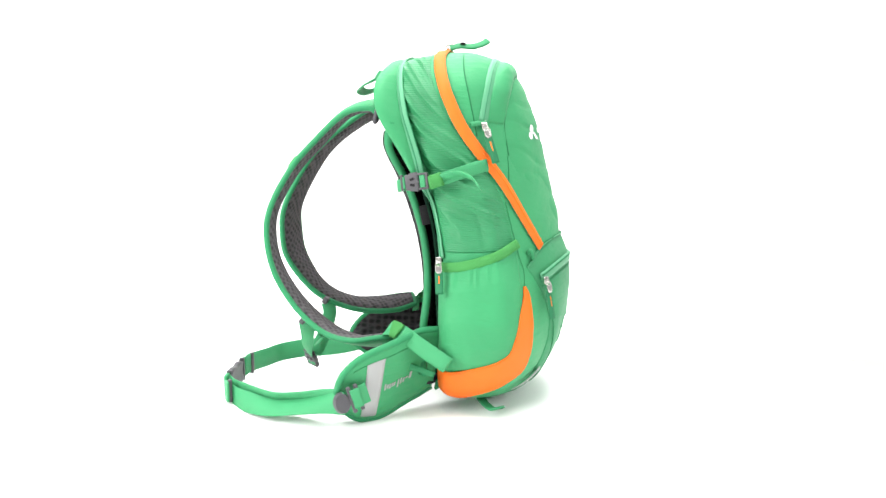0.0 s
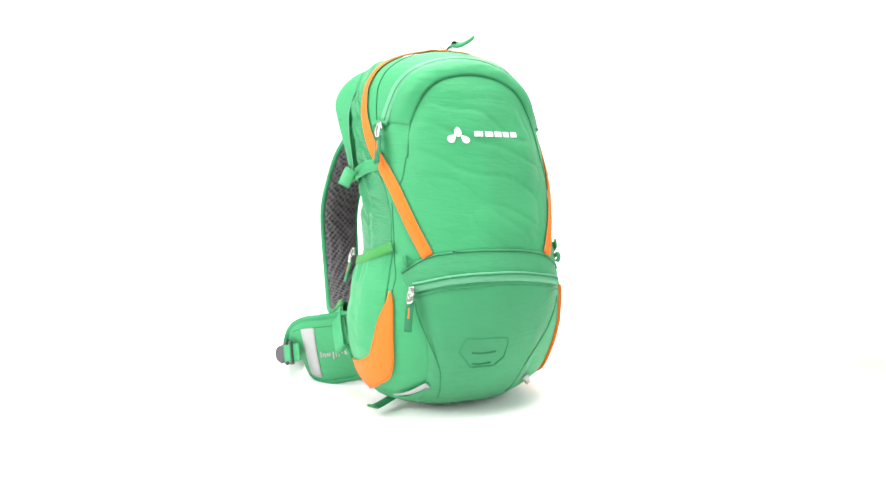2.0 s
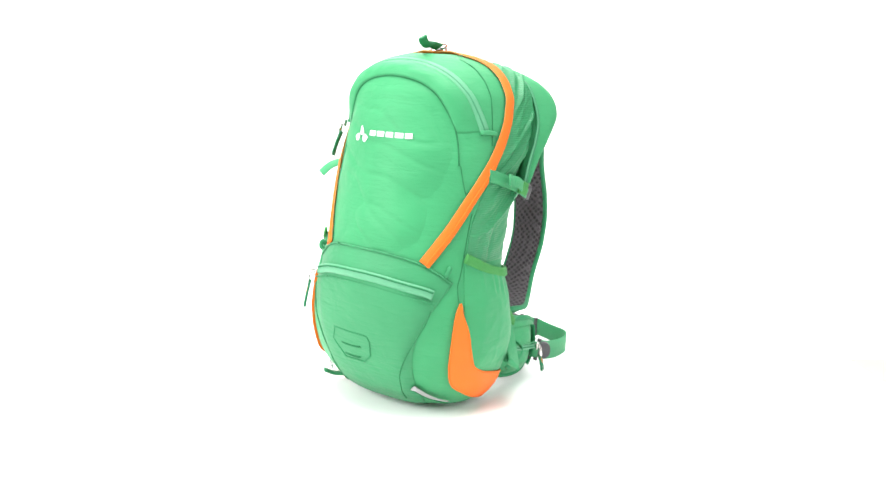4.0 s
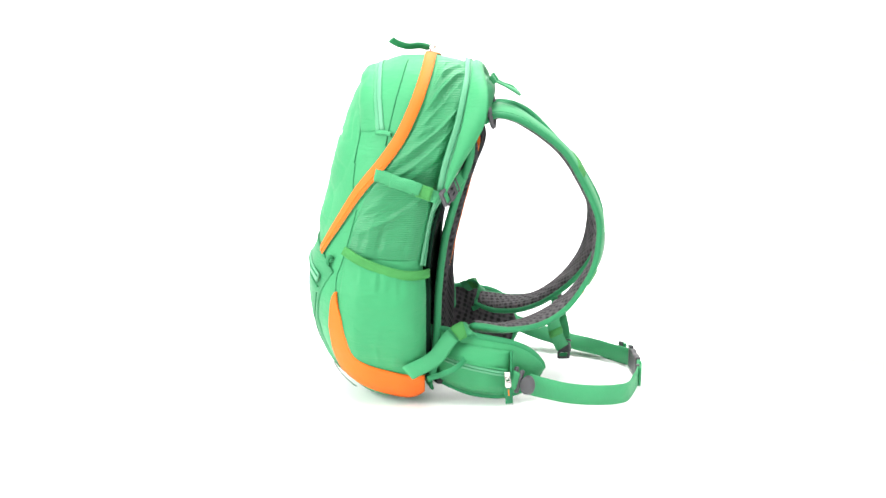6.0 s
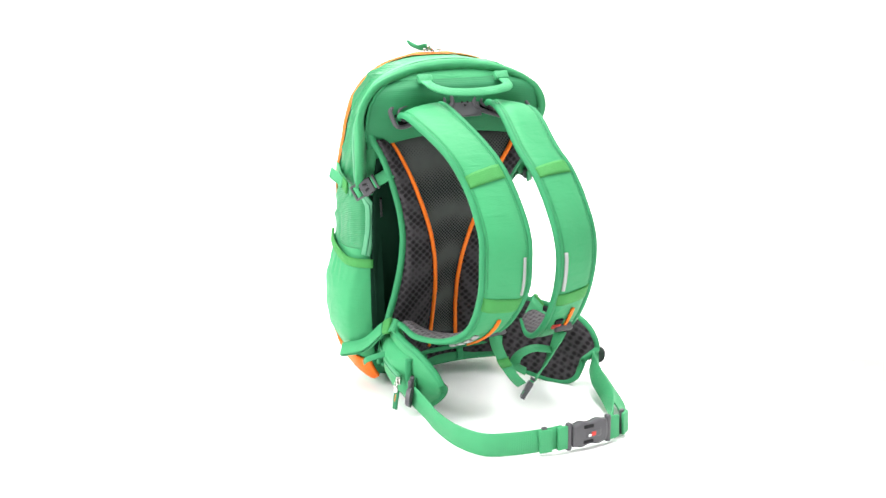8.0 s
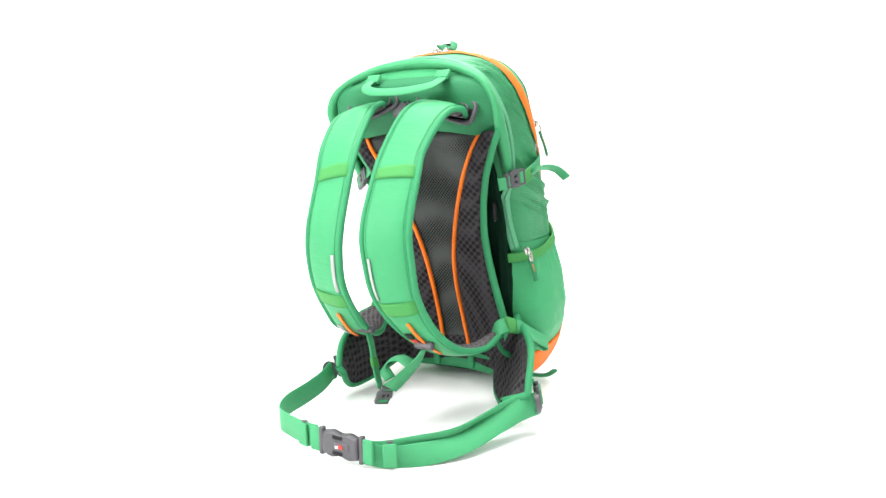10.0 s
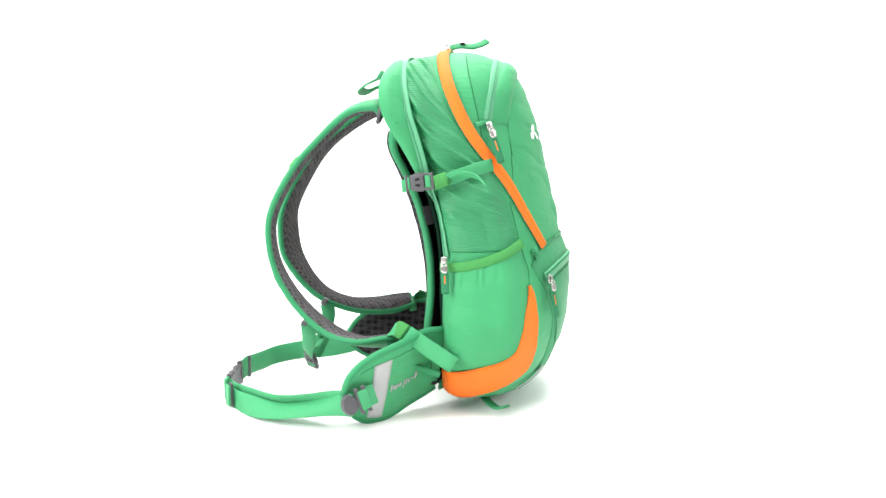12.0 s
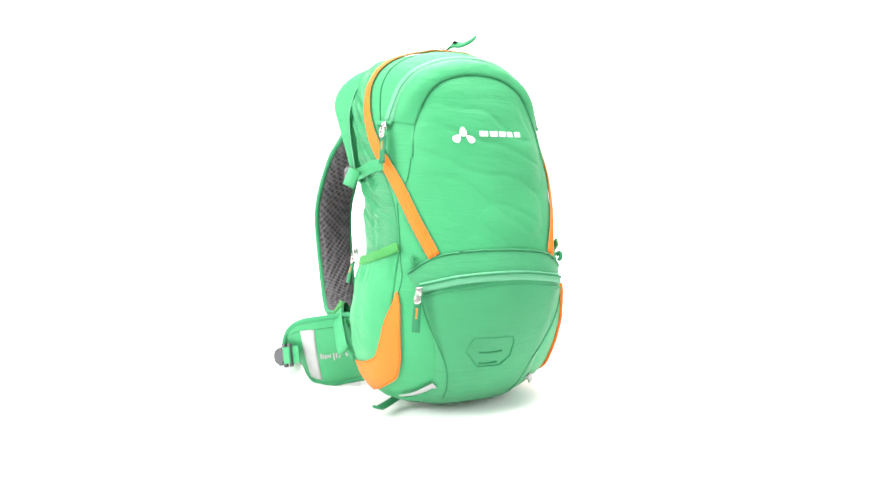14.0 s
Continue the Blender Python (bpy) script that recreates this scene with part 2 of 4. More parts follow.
# stretched mesh back: height, then x and y of one edge, its piping, the other piping and the other edge
NET = np.array([
    (0.030, 0.004, 0.106, 0.026, 0.020, 0.027, -0.026, -0.010, -0.116), (0.060, 0.000, 0.103, 0.020, 0.018, 0.021, -0.024, -0.011, -0.112),
    (0.100, -0.003, 0.091, 0.009, 0.016, 0.013, -0.022, -0.011, -0.105), (0.140, -0.003, 0.076, -0.003, 0.015, 0.002, -0.022, -0.007, -0.091),
    (0.180, -0.006, 0.066, -0.013, 0.018, -0.009, -0.027, -0.008, -0.082), (0.220, -0.012, 0.063, -0.022, 0.026, -0.020, -0.038, -0.014, -0.080),
    (0.260, -0.023, 0.071, -0.032, 0.041, -0.032, -0.053, -0.024, -0.087), (0.300, -0.036, 0.085, -0.041, 0.059, -0.042, -0.070, -0.038, -0.101),
    (0.330, -0.047, 0.099, -0.046, 0.075, -0.049, -0.087, -0.053, -0.120), (0.345, -0.050, 0.107, -0.048, 0.084, -0.051, -0.096, -0.056, -0.126),
    (0.362, -0.048, 0.117, -0.040, 0.093, -0.042, -0.105, -0.050, -0.134), (0.390, -0.040, 0.122, -0.030, 0.100, -0.030, -0.110, -0.040, -0.136)])


def net_row(z):
    """The four lines of the back at a height, smoothed."""
    around = z + np.linspace(-0.012, 0.012, 7)
    return [float(np.interp(around, NET[:, 0], NET[:, c]).mean()) for c in range(1, 9)]


def hollow(y, z):
    """How far the rear wall is pushed in behind the stretched back."""
    row = net_row(min(max(z, 0.03), 0.36))
    deep = max(0.0, 0.5 * (row[2] + row[4]) + 0.016 + float(np.interp(z, [0.12, 0.18, 0.30, 0.34], [0.0, 0.012, 0.012, 0.0])) - section(max(z, 0.012))[0])
    k = min(1.0, max(0.0, 1 - (abs(y) - 0.075) / 0.040)) * min(1.0, max(0.0, (0.385 - z) / 0.03))
    return deep * k * k * (3 - 2 * k)


pack = tagged(new("backpack"), "green nylon daypack with orange trim and grey mesh back", "backpack")


def build_body():
    bm = bmesh.new()
    us = np.linspace(0, 2 * math.pi, 97)[:-1]
    vs = [ZS[0] + (ZS[-1] - ZS[0]) * (0.5 - 0.5 * math.cos(math.pi * v)) for v in np.linspace(0, 1, 80)]
    rows = []
    for z in vs:
        xb, xf, xm, w = section(z)
        row = []
        for u in us:
            c, s = math.cos(u), math.sin(u)
            n, a = (fullness(z, s), xf - xm) if c > 0 else (N_BACK, xm - xb)
            r = (abs(c) ** n + abs(s) ** n) ** (-1 / n)
            x, y = xm + a * r * c, w * r * s
            if c < 0:
                x += hollow(y, z) * min(1.0, -c * 2.5)
            row.append(bm.verts.new((x, y, z)))
        rows.append(row)
    for a, b in zip(rows, rows[1:]):
        for i in range(96):
            bm.faces.new((a[i], a[(i + 1) % 96], b[(i + 1) % 96], b[i]))
    bm.faces.new(rows[0][::-1])
    bm.faces.new(rows[-1])
    return part("body", bm, green, pack)


build_body()


# ---- front and flanks ----
def mid_normal(p):
    return snap(p)[1]


def fold(p):
    soft = 0.0016 * noise.noise(Vector((9 * p.y, 3, 38 * p.z))) + 0.0048 * noise.noise(Vector((12 * p.y + 4, 1, 13 * p.z)))
    ridge = 1 - min(1.0, 5 * abs(noise.noise(Vector((13 * p.y, 7, 26 * p.z + 9 * p.y)))))
    return soft - 0.0018 * ridge * ridge


def region(fn, nu, nv, off, mat, name, parent, edge=0.0, label="", crease=1.0):
    """A fabric panel laid over the body: fn(u, v) gives a place near the skin; it swells from edge to off in its middle."""
    def at(u, v):
        p, n = snap(fn(u, v))
        k = min(1.0, 5 * min(u, 1 - u)) * min(1.0, 5 * min(v, 1 - v))
        return p + n * (edge + (off - edge + crease * fold(p)) * math.sin(k * math.pi / 2)), n
    return part(name, sheet(at, nu, nv, 0.004), mat, parent, label)


def at_curve(points, s):
    p = cr(points, 41)
    f = s * 40
    i = min(int(f), 39)
    return p[i].lerp(p[i + 1], f - i)


def seam(points, parent, r=0.0007, n=30, name="seam", mat=None):
    p, nn = skin(points, n)
    return part(name, tube([a + b * r * 0.4 for a, b in zip(p, nn)], r, k=6), mat or thread, parent)


def zip_line(name, points, parent, w=0.0095, n=50):
    """Coil zip: two tapes with the groove between them."""
    p, nn = skin(points, n)
    z = part(name, ribbon(p, nn, w, 0.0022, 0.0008), zip_green, parent, "pale green zip")
    part("groove", tube([a + b * 0.0016 for a, b in zip(p, nn)], 0.0011, k=6), coil_green, z)
    return z


def zip_pull(at, out, down, parent, tab=0.032, swing=0.15):
    """Nickel slider with bail and a webbing tab printed with an orange dash."""
    out, down = Vector(out).normalized(), Vector(down).normalized()
    at = Vector(at)
    m = basis(at + out * 0.004, down, out)
    bm = box(m, 0.010, 0.0075, 0.0035, 0.0012)
    box(m @ pose(0.0, 0, 0.0032), 0.0065, 0.003, 0.0022, 0.0008, bm)
    slider = part("zip_slider", bm, metal, parent, "nickel slider")
    ring = [m @ Vector((0.002 + 0.0125 * s, 0.0034 * c, 0.0045 + 0.002 * s)) for s, c in
            [(0, 0.6), (0.3, 1), (0.8, 1), (1, 0.6), (1, -0.6), (0.8, -1), (0.3, -1), (0, -0.6)]]
    part("bail", tube(ring, 0.0010, closed=True, k=6), metal, slider)
    part("puller", box(m @ pose(0.010, 0, 0.0062, 0, -8, 0), 0.009, 0.0052, 0.0016, 0.0006), metal, slider)
    top = at + out * 0.0075 + down * 0.0125
    pts = cr([top, top + down * tab * 0.5 + out * (swing * 0.012), top + down * tab + out * (swing * 0.02)], 10)
    t = part("pull_tab", ribbon(pts, [out] * 10, 0.0102, 0.0030), tab_green, slider)
    mid = pts[2:6]
    part("print", ribbon([q + out * 0.0015 for q in mid], [out] * 4, 0.0014, 0.0006), piping_orange, t)
    return slider


# upper front panel under the arched seam
ARCH = [(0.102, -0.104, 0.325), (0.096, -0.097, 0.365), (0.098, -0.079, 0.398), (0.100, -0.053, 0.420), (0.104, -0.02, 0.430),
        (0.104, 0.02, 0.430), (0.100, 0.053, 0.420), (0.098, 0.079, 0.398), (0.096, 0.097, 0.365), (0.102, 0.104, 0.325)]
ARCH = [(x, y * 0.96, z) for x, y, z in ARCH]
seam(ARCH, pack, 0.0009, 60, "arch_seam")
for s in (-1, 1):
    seam(mirror([(0.102, 0.104, 0.325), (0.103, 0.108, 0.30), (0.101, 0.113, 0.285)], s), pack, 0.0007, 12)
    seam(mirror([(0.036, 0.057, 0.456), (0.040, 0.094, 0.430), (0.047, 0.112, 0.401), (0.053, 0.117, 0.375), (0.058, 0.12, 0.35)], s), pack, 0.0008, 24)
    seam(mirror([(0.098, 0.119, 0.267), (0.106, 0.119, 0.239), (0.119, 0.121, 0.197), (0.126, 0.121, 0.178), (0.128, 0.126, 0.158)], s), pack, 0.0006, 24)


def arch_face(u, v):
    """Front face of the top pocket: from the hem of the lower pocket up to the arch."""
    z0 = 0.208
    y = (2 * u - 1) * 0.100
    ztop = 0.330 + 0.099 * max(0.0, 1 - (abs(y) / 0.1002) ** 2.8) ** 0.55
    z = z0 + (ztop - z0) * v
    k = min(1.0, max(0.0, (z - 0.20) / 0.12))
    y *= 0.76 + 0.24 * k
    return front_point(y, z)


region(arch_face, 81, 81, 0.0028, green, "front_panel", pack, -0.002)

FRONT_ZIP = [(0.066, -0.117, 0.368), (0.070, -0.105, 0.398), (0.074, -0.076, 0.430), (0.078, -0.040, 0.447), (0.080, 0, 0.452),
             (0.078, 0.040, 0.447), (0.074, 0.076, 0.430), (0.070, 0.105, 0.398), (0.066, 0.117, 0.368)]
A_C, Z_C = cr(ARCH[1:-1], 81), cr(FRONT_ZIP, 81)


def brim_face(u, v):
    """Stuffed rim between the arched seam and the zip above it."""
    i = min(int(u * 80), 79)
    f = u * 80 - i
    return A_C[i].lerp(A_C[i + 1], f).lerp(Z_C[i].lerp(Z_C[i + 1], f), 0.02 + 0.84 * v)


def brim(u, v):
    p, n = snap(brim_face(u, v))
    k = math.sin(math.pi * (0.12 + 0.80 * v)) * min(1.0, 7 * min(u, 1 - u))
    return p + n * (0.0005 + 0.0062 * k + 0.0016 * k * noise.noise(Vector((16 * u, 2 * v, 5)))), n


part("brim", sheet(brim, 81, 12, 0.004), green, pack)
zip_line("front_zip", FRONT_ZIP, pack, 0.0130, 70)
for s in (-1, 1):
    strip("zip_garage", mirror([(0.050, 0.121, 0.364), (0.060, 0.120, 0.366), (0.072, 0.116, 0.366)], s), 0.006, 0.003, webbing, pack, n=8, lift=0.002)
zip_pull((0.066, -0.1125, 0.362), (0.35, -0.9, 0.1), (0.24, -0.01, -1), pack, 0.036, 0.4)

# orange stripes that follow the main zip from the top to the lower pocket
STRIPE = [(0.008, 0.0, 0.470), (0.006, 0.05, 0.460), (0.010, 0.098, 0.432), (0.020, 0.12, 0.400), (0.038, 0.125, 0.362),
          (0.060, 0.120, 0.330), (0.090, 0.109, 0.291), (0.118, 0.096, 0.246), (0.143, 0.080, 0.205)]
for s in (-1, 1):
    stripe = strip("orange_stripe", mirror(STRIPE, s), 0.0152, 0.003, orange, pack, "orange fabric zip flap", 70, 0.0022)
    p, nn = skin(mirror(STRIPE, s), 70)
    side = [b.cross((p[min(i + 1, 69)] - p[max(i - 1, 0)]).normalized()) for i, b in enumerate(nn)]
    for e in (-0.0079, 0.0079):
        part("stitching", tube([a + b * 0.0020 + c * e for a, b, c in zip(p, nn, side)], 0.0004, k=6), binding, stripe)
    part("fold", tube([a + b * 0.0038 + c * 0.002 for a, b, c in zip(p[44:], nn[44:], side[44:])], 0.0009, k=6), piping_orange, stripe)

# main zip's sliders and tab at the crown
for dy, turn in ((-0.008, -1), (0.008, 1)):
    q, n = snap((0.008, dy, 0.47))
    m = basis(q + n * 0.004, Vector((0, turn, 0)), n)
    bm = box(m, 0.011, 0.008, 0.004, 0.0012)
    box(m @ pose(0.002, 0, 0.0034), 0.008, 0.0035, 0.0026, 0.001, bm)
    part("zip_slider", bm, metal, pack, "nickel slider")
CROWN = [(0.012, 0.002, 0.471), (0.026, 0.003, 0.474), (0.042, 0.009, 0.473), (0.056, 0.014, 0.477), (0.064, 0.018, 0.482)]
pts = cr([Vector(c) for c in CROWN], 20)
tab = part("crown_tab", ribbon(pts, [Vector((0, -0.62, 0.78))] * 20, 0.0125, 0.0036), dark_green, pack)
bm = bmesh.new()
bmesh.ops.create_cone(bm, cap_ends=True, segments=14, radius1=0.0042, radius2=0.003, depth=0.003, matrix=Matrix.Translation((0.030, 0.0035, 0.477)))
part("snap_button", bm, black_rubber, tab, "black snap button")
part("cord", tube(cr([Vector((0.008, 0.0, 0.469)), Vector((0.004, 0.008, 0.473)), Vector((0.010, 0.006, 0.476)), Vector((0.018, 0.003, 0.476))], 12), 0.0014, k=6), metal, tab)

# ribbed upper flanks between the stripe and the back zip
FLANK_BACK = [(0.008, 0.123, 0.200), (0.002, 0.123, 0.245), (-0.008, 0.122, 0.295), (-0.026, 0.121, 0.350), (-0.036, 0.116, 0.390), (-0.040, 0.092, 0.430), (-0.036, 0.06, 0.449)]
FLANK_FRONT = [(0.112, 0.122, 0.205), (0.100, 0.119, 0.250), (0.080, 0.120, 0.290), (0.040, 0.123, 0.345), (0.012, 0.119, 0.392), (-0.002, 0.096, 0.432), (-0.004, 0.06, 0.455)]


def flank(s):
    a, b = cr(mirror(FLANK_BACK, s), 41), cr(mirror(FLANK_FRONT, s), 41)

    def at(u, v):
        i = v * 40
        j = min(int(i), 39)
        p0, p1 = a[j].lerp(a[j + 1], i - j), b[j].lerp(b[j + 1], i - j)
        p = p0.lerp(p1, u)
        q, n = snap(p)
        k = min(1, 4 * min(u, 1 - u)) * min(1, 6 * min(v, 1 - v))
        # soft diagonal folds where the strap pulls the cloth
        d = v + 0.27 * u + 0.03 * noise.noise(Vector((2 * u, 3 * v, s)))
        r1 = 1 - min(1.0, 2.4 * abs(noise.noise(Vector((0.9 * u + 3 * s, 8.0 * d, 4)))))
        r2 = 1 - min(1.0, 2.6 * abs(noise.noise(Vector((1.3 * u + 8, 19 * d, 2 * s)))))
        w = 0.0062 * r1 * r1 + 0.0020 * r2 * r2 - 0.0022 + 0.0016 * noise.noise(Vector((3 * u + 5, 5 * v, 3 * s)))
        pull = math.exp(-((q.z - 0.302) / 0.020) ** 2)
        # upright puckers where the elastic hem gathers the cloth
        tuck = math.exp(-(v / 0.13) ** 2) * max(0.0, noise.noise(Vector((9 * u + 1.5 * v, 2, 7 * s)))) * 0.010
        return q + n * (0.0004 + k * max(0.0004, 0.0042 + 0.9 * w - 0.0035 * pull - tuck)), n
    return part("ribbed_panel", sheet(at, 72, 110, 0.003), ribbed, pack, "ribbed glossy green nylon")


for s in (-1, 1):
    flank(s)

# side pockets with elastic hems
HEM = [(0.004, 0.122, 0.180), (0.040, 0.134, 0.184), (0.078, 0.133, 0.195), (0.114, 0.121, 0.213)]


def side_pocket(s):
    def at(u, v):
        x0 = 0.008 if s > 0 else 0.000
        low = Vector((x0 + (0.120 - x0) * u, 0.12 + 0.022 * math.sin(math.pi * u), 0.040 + 0.02 * u))
        hem = at_curve(HEM, u)
        p = low.lerp(hem, v)
        p.y *= s
        q, n = snap(p)
        k = min(1, 5 * min(u, 1 - u)) * min(1, 5 * v)
        gather = max(0.0, math.sin(math.pi * min(1.0, max(0.0, (v - 0.76) / 0.22))))
        crease = 0.0012 * gather * math.sin(52 * u + 5 * noise.noise(Vector((6 * u, 2, s)))) * (0.6 + noise.noise(Vector((9 * u, 0, s)))) + 0.0022 * noise.noise(Vector((2 * u + 1.4 * v, 3 * v, 5 * s))) + 0.0010 * (1 - min(1.0, 4 * abs(noise.noise(Vector((3 * u + 4 * v, 3 * v - 2 * u, 5 * s)))))) ** 2
        puff = 0.0065 * math.sin(math.pi * v) * math.sin(math.pi * u) if s > 0 else 0.0015 * math.sin(math.pi * v)
        return q + n * (0.001 + k * (0.0034 + crease + puff)), n
    pocket = part("side_pocket", sheet(at, 60, 36, 0.003), green, pack)
    strip("elastic_hem", mirror(HEM, s), 0.0125, 0.004, elastic, pocket, "grass-green elastic hem", 40, 0.0048)
    # orange corner patch
    e = 0.0 if s > 0 else 0.008
    outer = mirror([(0.010 - e, 0.121, 0.004), (0.034, 0.120, 0.001), (0.064, 0.126, 0.011), (0.100, 0.120, 0.032), (0.119, 0.112, 0.048), (0.129, 0.114, 0.070), (0.133, 0.118, 0.090), (0.134, 0.121, 0.117), (0.131, 0.123, 0.145), (0.127, 0.127, 0.158)], s)
    inner = mirror([(0.010 - e, 0.13, 0.036), (0.030, 0.137, 0.045), (0.075, 0.143, 0.057), (0.095, 0.141, 0.066), (0.105, 0.138, 0.075), (0.110, 0.137, 0.088), (0.114, 0.136, 0.102), (0.118, 0.134, 0.122), (0.124, 0.130, 0.142), (0.126, 0.128, 0.158)], s)
    a, b = cr(outer, 61), cr(inner, 61)

    def patch(u, v):
        i = v * 60
        j = min(int(i), 59)
        q, n = snap(a[j].lerp(a[j + 1], i - j).lerp(b[j].lerp(b[j + 1], i - j), u))
        return q + n * 0.0036, n
    corner = part("corner_patch", sheet(patch, 12, 60, 0.004), orange, pack, "orange fabric corner patch")
    for line in (outer, inner[:-1]):
        p, nn = skin(line, 50)
        part("stitching", tube([x + y * 0.0037 for x, y in zip(p, nn)], 0.0005, k=6), piping_orange, corner)
    return pocket


for s in (-1, 1):
    side_pocket(s)

# lower front pocket
POCKET_TOP = [(0.132, -0.117, 0.182), (0.146, -0.103, 0.196), (0.158, -0.080, 0.207), (0.169, -0.040, 0.214), (0.171, 0.0, 0.216),
              (0.169, 0.040, 0.214), (0.158, 0.080, 0.207), (0.146, 0.103, 0.196), (0.132, 0.117, 0.182)]


def pocket_face(u, v):
    top = at_curve(POCKET_TOP, u)
    y = top.y / 0.117
    low = Vector((0.10 - 0.02 * abs(y), y * 0.050, -0.004 + 0.008 * y * y))
    p = low.lerp(top, v)
    return Vector((p.x + 0.06 * math.sin(math.pi * v), p.y * (1 + 0.03 * math.sin(math.pi * v)), p.z))


pocket = region(pocket_face, 81, 61, 0.0055, pocket_green, "lower_pocket", pack, 0.001, crease=0.25)
p, nn = skin(POCKET_TOP, 50)
part("hem", tube([a + b * 0.0018 for a, b in zip(p, nn)], 0.0012, k=8), pocket_green, pocket)
part("hem_shadow_seam", tube([a + b * 0.0012 + Vector((0, 0, 0.0012)) for a, b in zip(p, nn)], 0.0007, k=6), thread, pocket)
LZIP = [(0.149, -0.104, 0.166), (0.156, -0.094, 0.169), (0.172, -0.061, 0.178), (0.180, -0.013, 0.184), (0.178, 0.037, 0.183), (0.160, 0.088, 0.174), (0.151, 0.102, 0.169)]


def lifted(points, n, lift):
    p, nn = skin(points, n)
    return [a + b * lift for a, b in zip(p, nn)], nn


p, nn = lifted(LZIP, 50, 0.0050)
lz = part("pocket_zip", ribbon(p, nn, 0.012, 0.003, 0.001), zip_green, pocket, "pale green zip")
part("groove", tube([a + b * 0.0024 + Vector((0, 0, 0.003)) for a, b in zip(p, nn)], 0.0012, k=6), thread, lz)
p, nn = lifted([(x, y, z - 0.011) for x, y, z in LZIP], 50, 0.0054)
part("zip_flap", tube(p, 0.0012, k=6), dark_green, lz)
zip_pull((0.1455, -0.0985, 0.164), (0.75, -0.65, 0.1), (0.065, -0.02, -1), pack, 0.038, 0.25)
for s in (-1, 1):
    for line, r in (([(0.156, 0.104, 0.150), (0.159, 0.098, 0.131), (0.165, 0.082, 0.098), (0.160, 0.064, 0.064), (0.146, 0.056, 0.034), (0.130, 0.052, 0.016)], 0.0008),):
        p, nn = lifted(mirror(line, s), 30, 0.0054)
        part("seam", tube(p, r, k=6), thread, pocket)
    # small fabric ears at the pocket's upper corners
    q, n = snap((0.134, 0.112 * s, 0.199))
    ear = cr([q + n * 0.001, q + n * 0.005 + Vector((0, 0.001 * s, 0.003)), q + n * 0.006 + Vector((0.003, 0, -0.003)), q + n * 0.002 + Vector((0.005, 0, -0.007))], 14)
    part("pocket_ear", tube(ear, 0.0030, k=8), dark_green, pocket)
    # reflective corner
    line = mirror([(0.104, 0.100, 0.020), (0.120, 0.086, 0.027), (0.138, 0.068, 0.041)], s)
    p, nn = lifted(line, 12, 0.0050)
    tip = part("reflector", ribbon(p, nn, lambda f: 0.002 + 0.0085 * f, 0.0012), reflective, pocket, "silver reflective corner")
    p, nn = lifted([(x - 0.003, y, z - 0.004) for x, y, z in line], 12, 0.0056)
    part("stitching", tube(p[2:], 0.0007, k=6), thread, tip)

# stitched badge with two slots
badge = [(-0.034, 0.107), (0.021, 0.106), (0.024, 0.099), (0.022, 0.079), (0.010, 0.067), (-0.022, 0.067), (-0.041, 0.089)]
corners = []
for (y0, z0), (y1, z1) in zip(badge, badge[1:] + badge[:1]):
    for k in range(6):
        q = front_point(y0 + (y1 - y0) * k / 6, z0 + (z1 - z0) * k / 6)
        corners.append(q + mid_normal(q) * 0.0058)
ring = part("badge", tube(corners, 0.0013, closed=True, k=6), dark_green, pocket, "stitched light loop")
for y0, y1, z in ((-0.024, 0.008, 0.0875), (-0.021, 0.004, 0.0725)):
    line = []
    for k in range(9):
        y = y0 + (y1 - y0) * k / 8
        q = front_point(y, z - 0.0012 * math.sin(math.pi * k / 8))
        line.append(q + mid_normal(q) * 0.0058)
    part("slot", tube(line, 0.0014, k=6), thread, ring)


# printed mark: three petals and a bar-built word
def petal(cy, cz, h, w, lean):
    bm = bmesh.new()
    pts = []
    for k in range(16):
        a = 2 * math.pi * k / 16
        py, pz = w * math.sin(a) * (1 - 0.35 * math.cos(a)), h * math.cos(a)
        y, z = cy + py * math.cos(lean) - pz * math.sin(lean), cz + py * math.sin(lean) + pz * math.cos(lean)
        q = front_point(y, z)
        pts.append(q + mid_normal(q) * (0.0034 + fold(q)))
    f = bm.faces.new([bm.verts.new(p) for p in pts])
    r = bmesh.ops.extrude_face_region(bm, geom=[f])
    bmesh.ops.translate(bm, verts=[v for v in r["geom"] if isinstance(v, bmesh.types.BMVert)], vec=(0.0008, 0, 0))
    return bm


for cy, cz, h, w, lean in ((-0.0335, 0.3594, 0.0060, 0.0040, 0.0), (-0.0412, 0.3508, 0.0054, 0.0040, -0.75), (-0.0258, 0.3508, 0.0054, 0.0040, 0.75)):
    part("logo_petal", petal(cy, cz, h, w, lean), white_print, pack, "white printed petal", False)


def print_bars(strokes, w, name, label):
    """Printed strokes in the front's y and z."""
    for line in strokes:
        pts = []
        for (y0, z0), (y1, z1) in zip(line, line[1:]):
            for k in range(4):
                q = front_point(y0 + (y1 - y0) * k / 4, z0 + (z1 - z0) * k / 4)
                pts.append(q)
        pts.append(front_point(*line[-1]))
        nn = [mid_normal(q) for q in pts]
        part(name, ribbon([q + n * (0.0036 + fold(q)) for q, n in zip(pts, nn)], nn, w, 0.0008), white_print, pack, label, False)


b, t = 0.3535, 0.3615
print_bars([[(y, (b + t) / 2), (y + wd - 0.0014, (b + t) / 2)] for y, wd in ((-0.0140, 0.0115), (-0.0010, 0.0115), (0.0120, 0.0110), (0.0245, 0.0115), (0.0375, 0.0105))], 0.0066, "print_bar", "white printed bar")

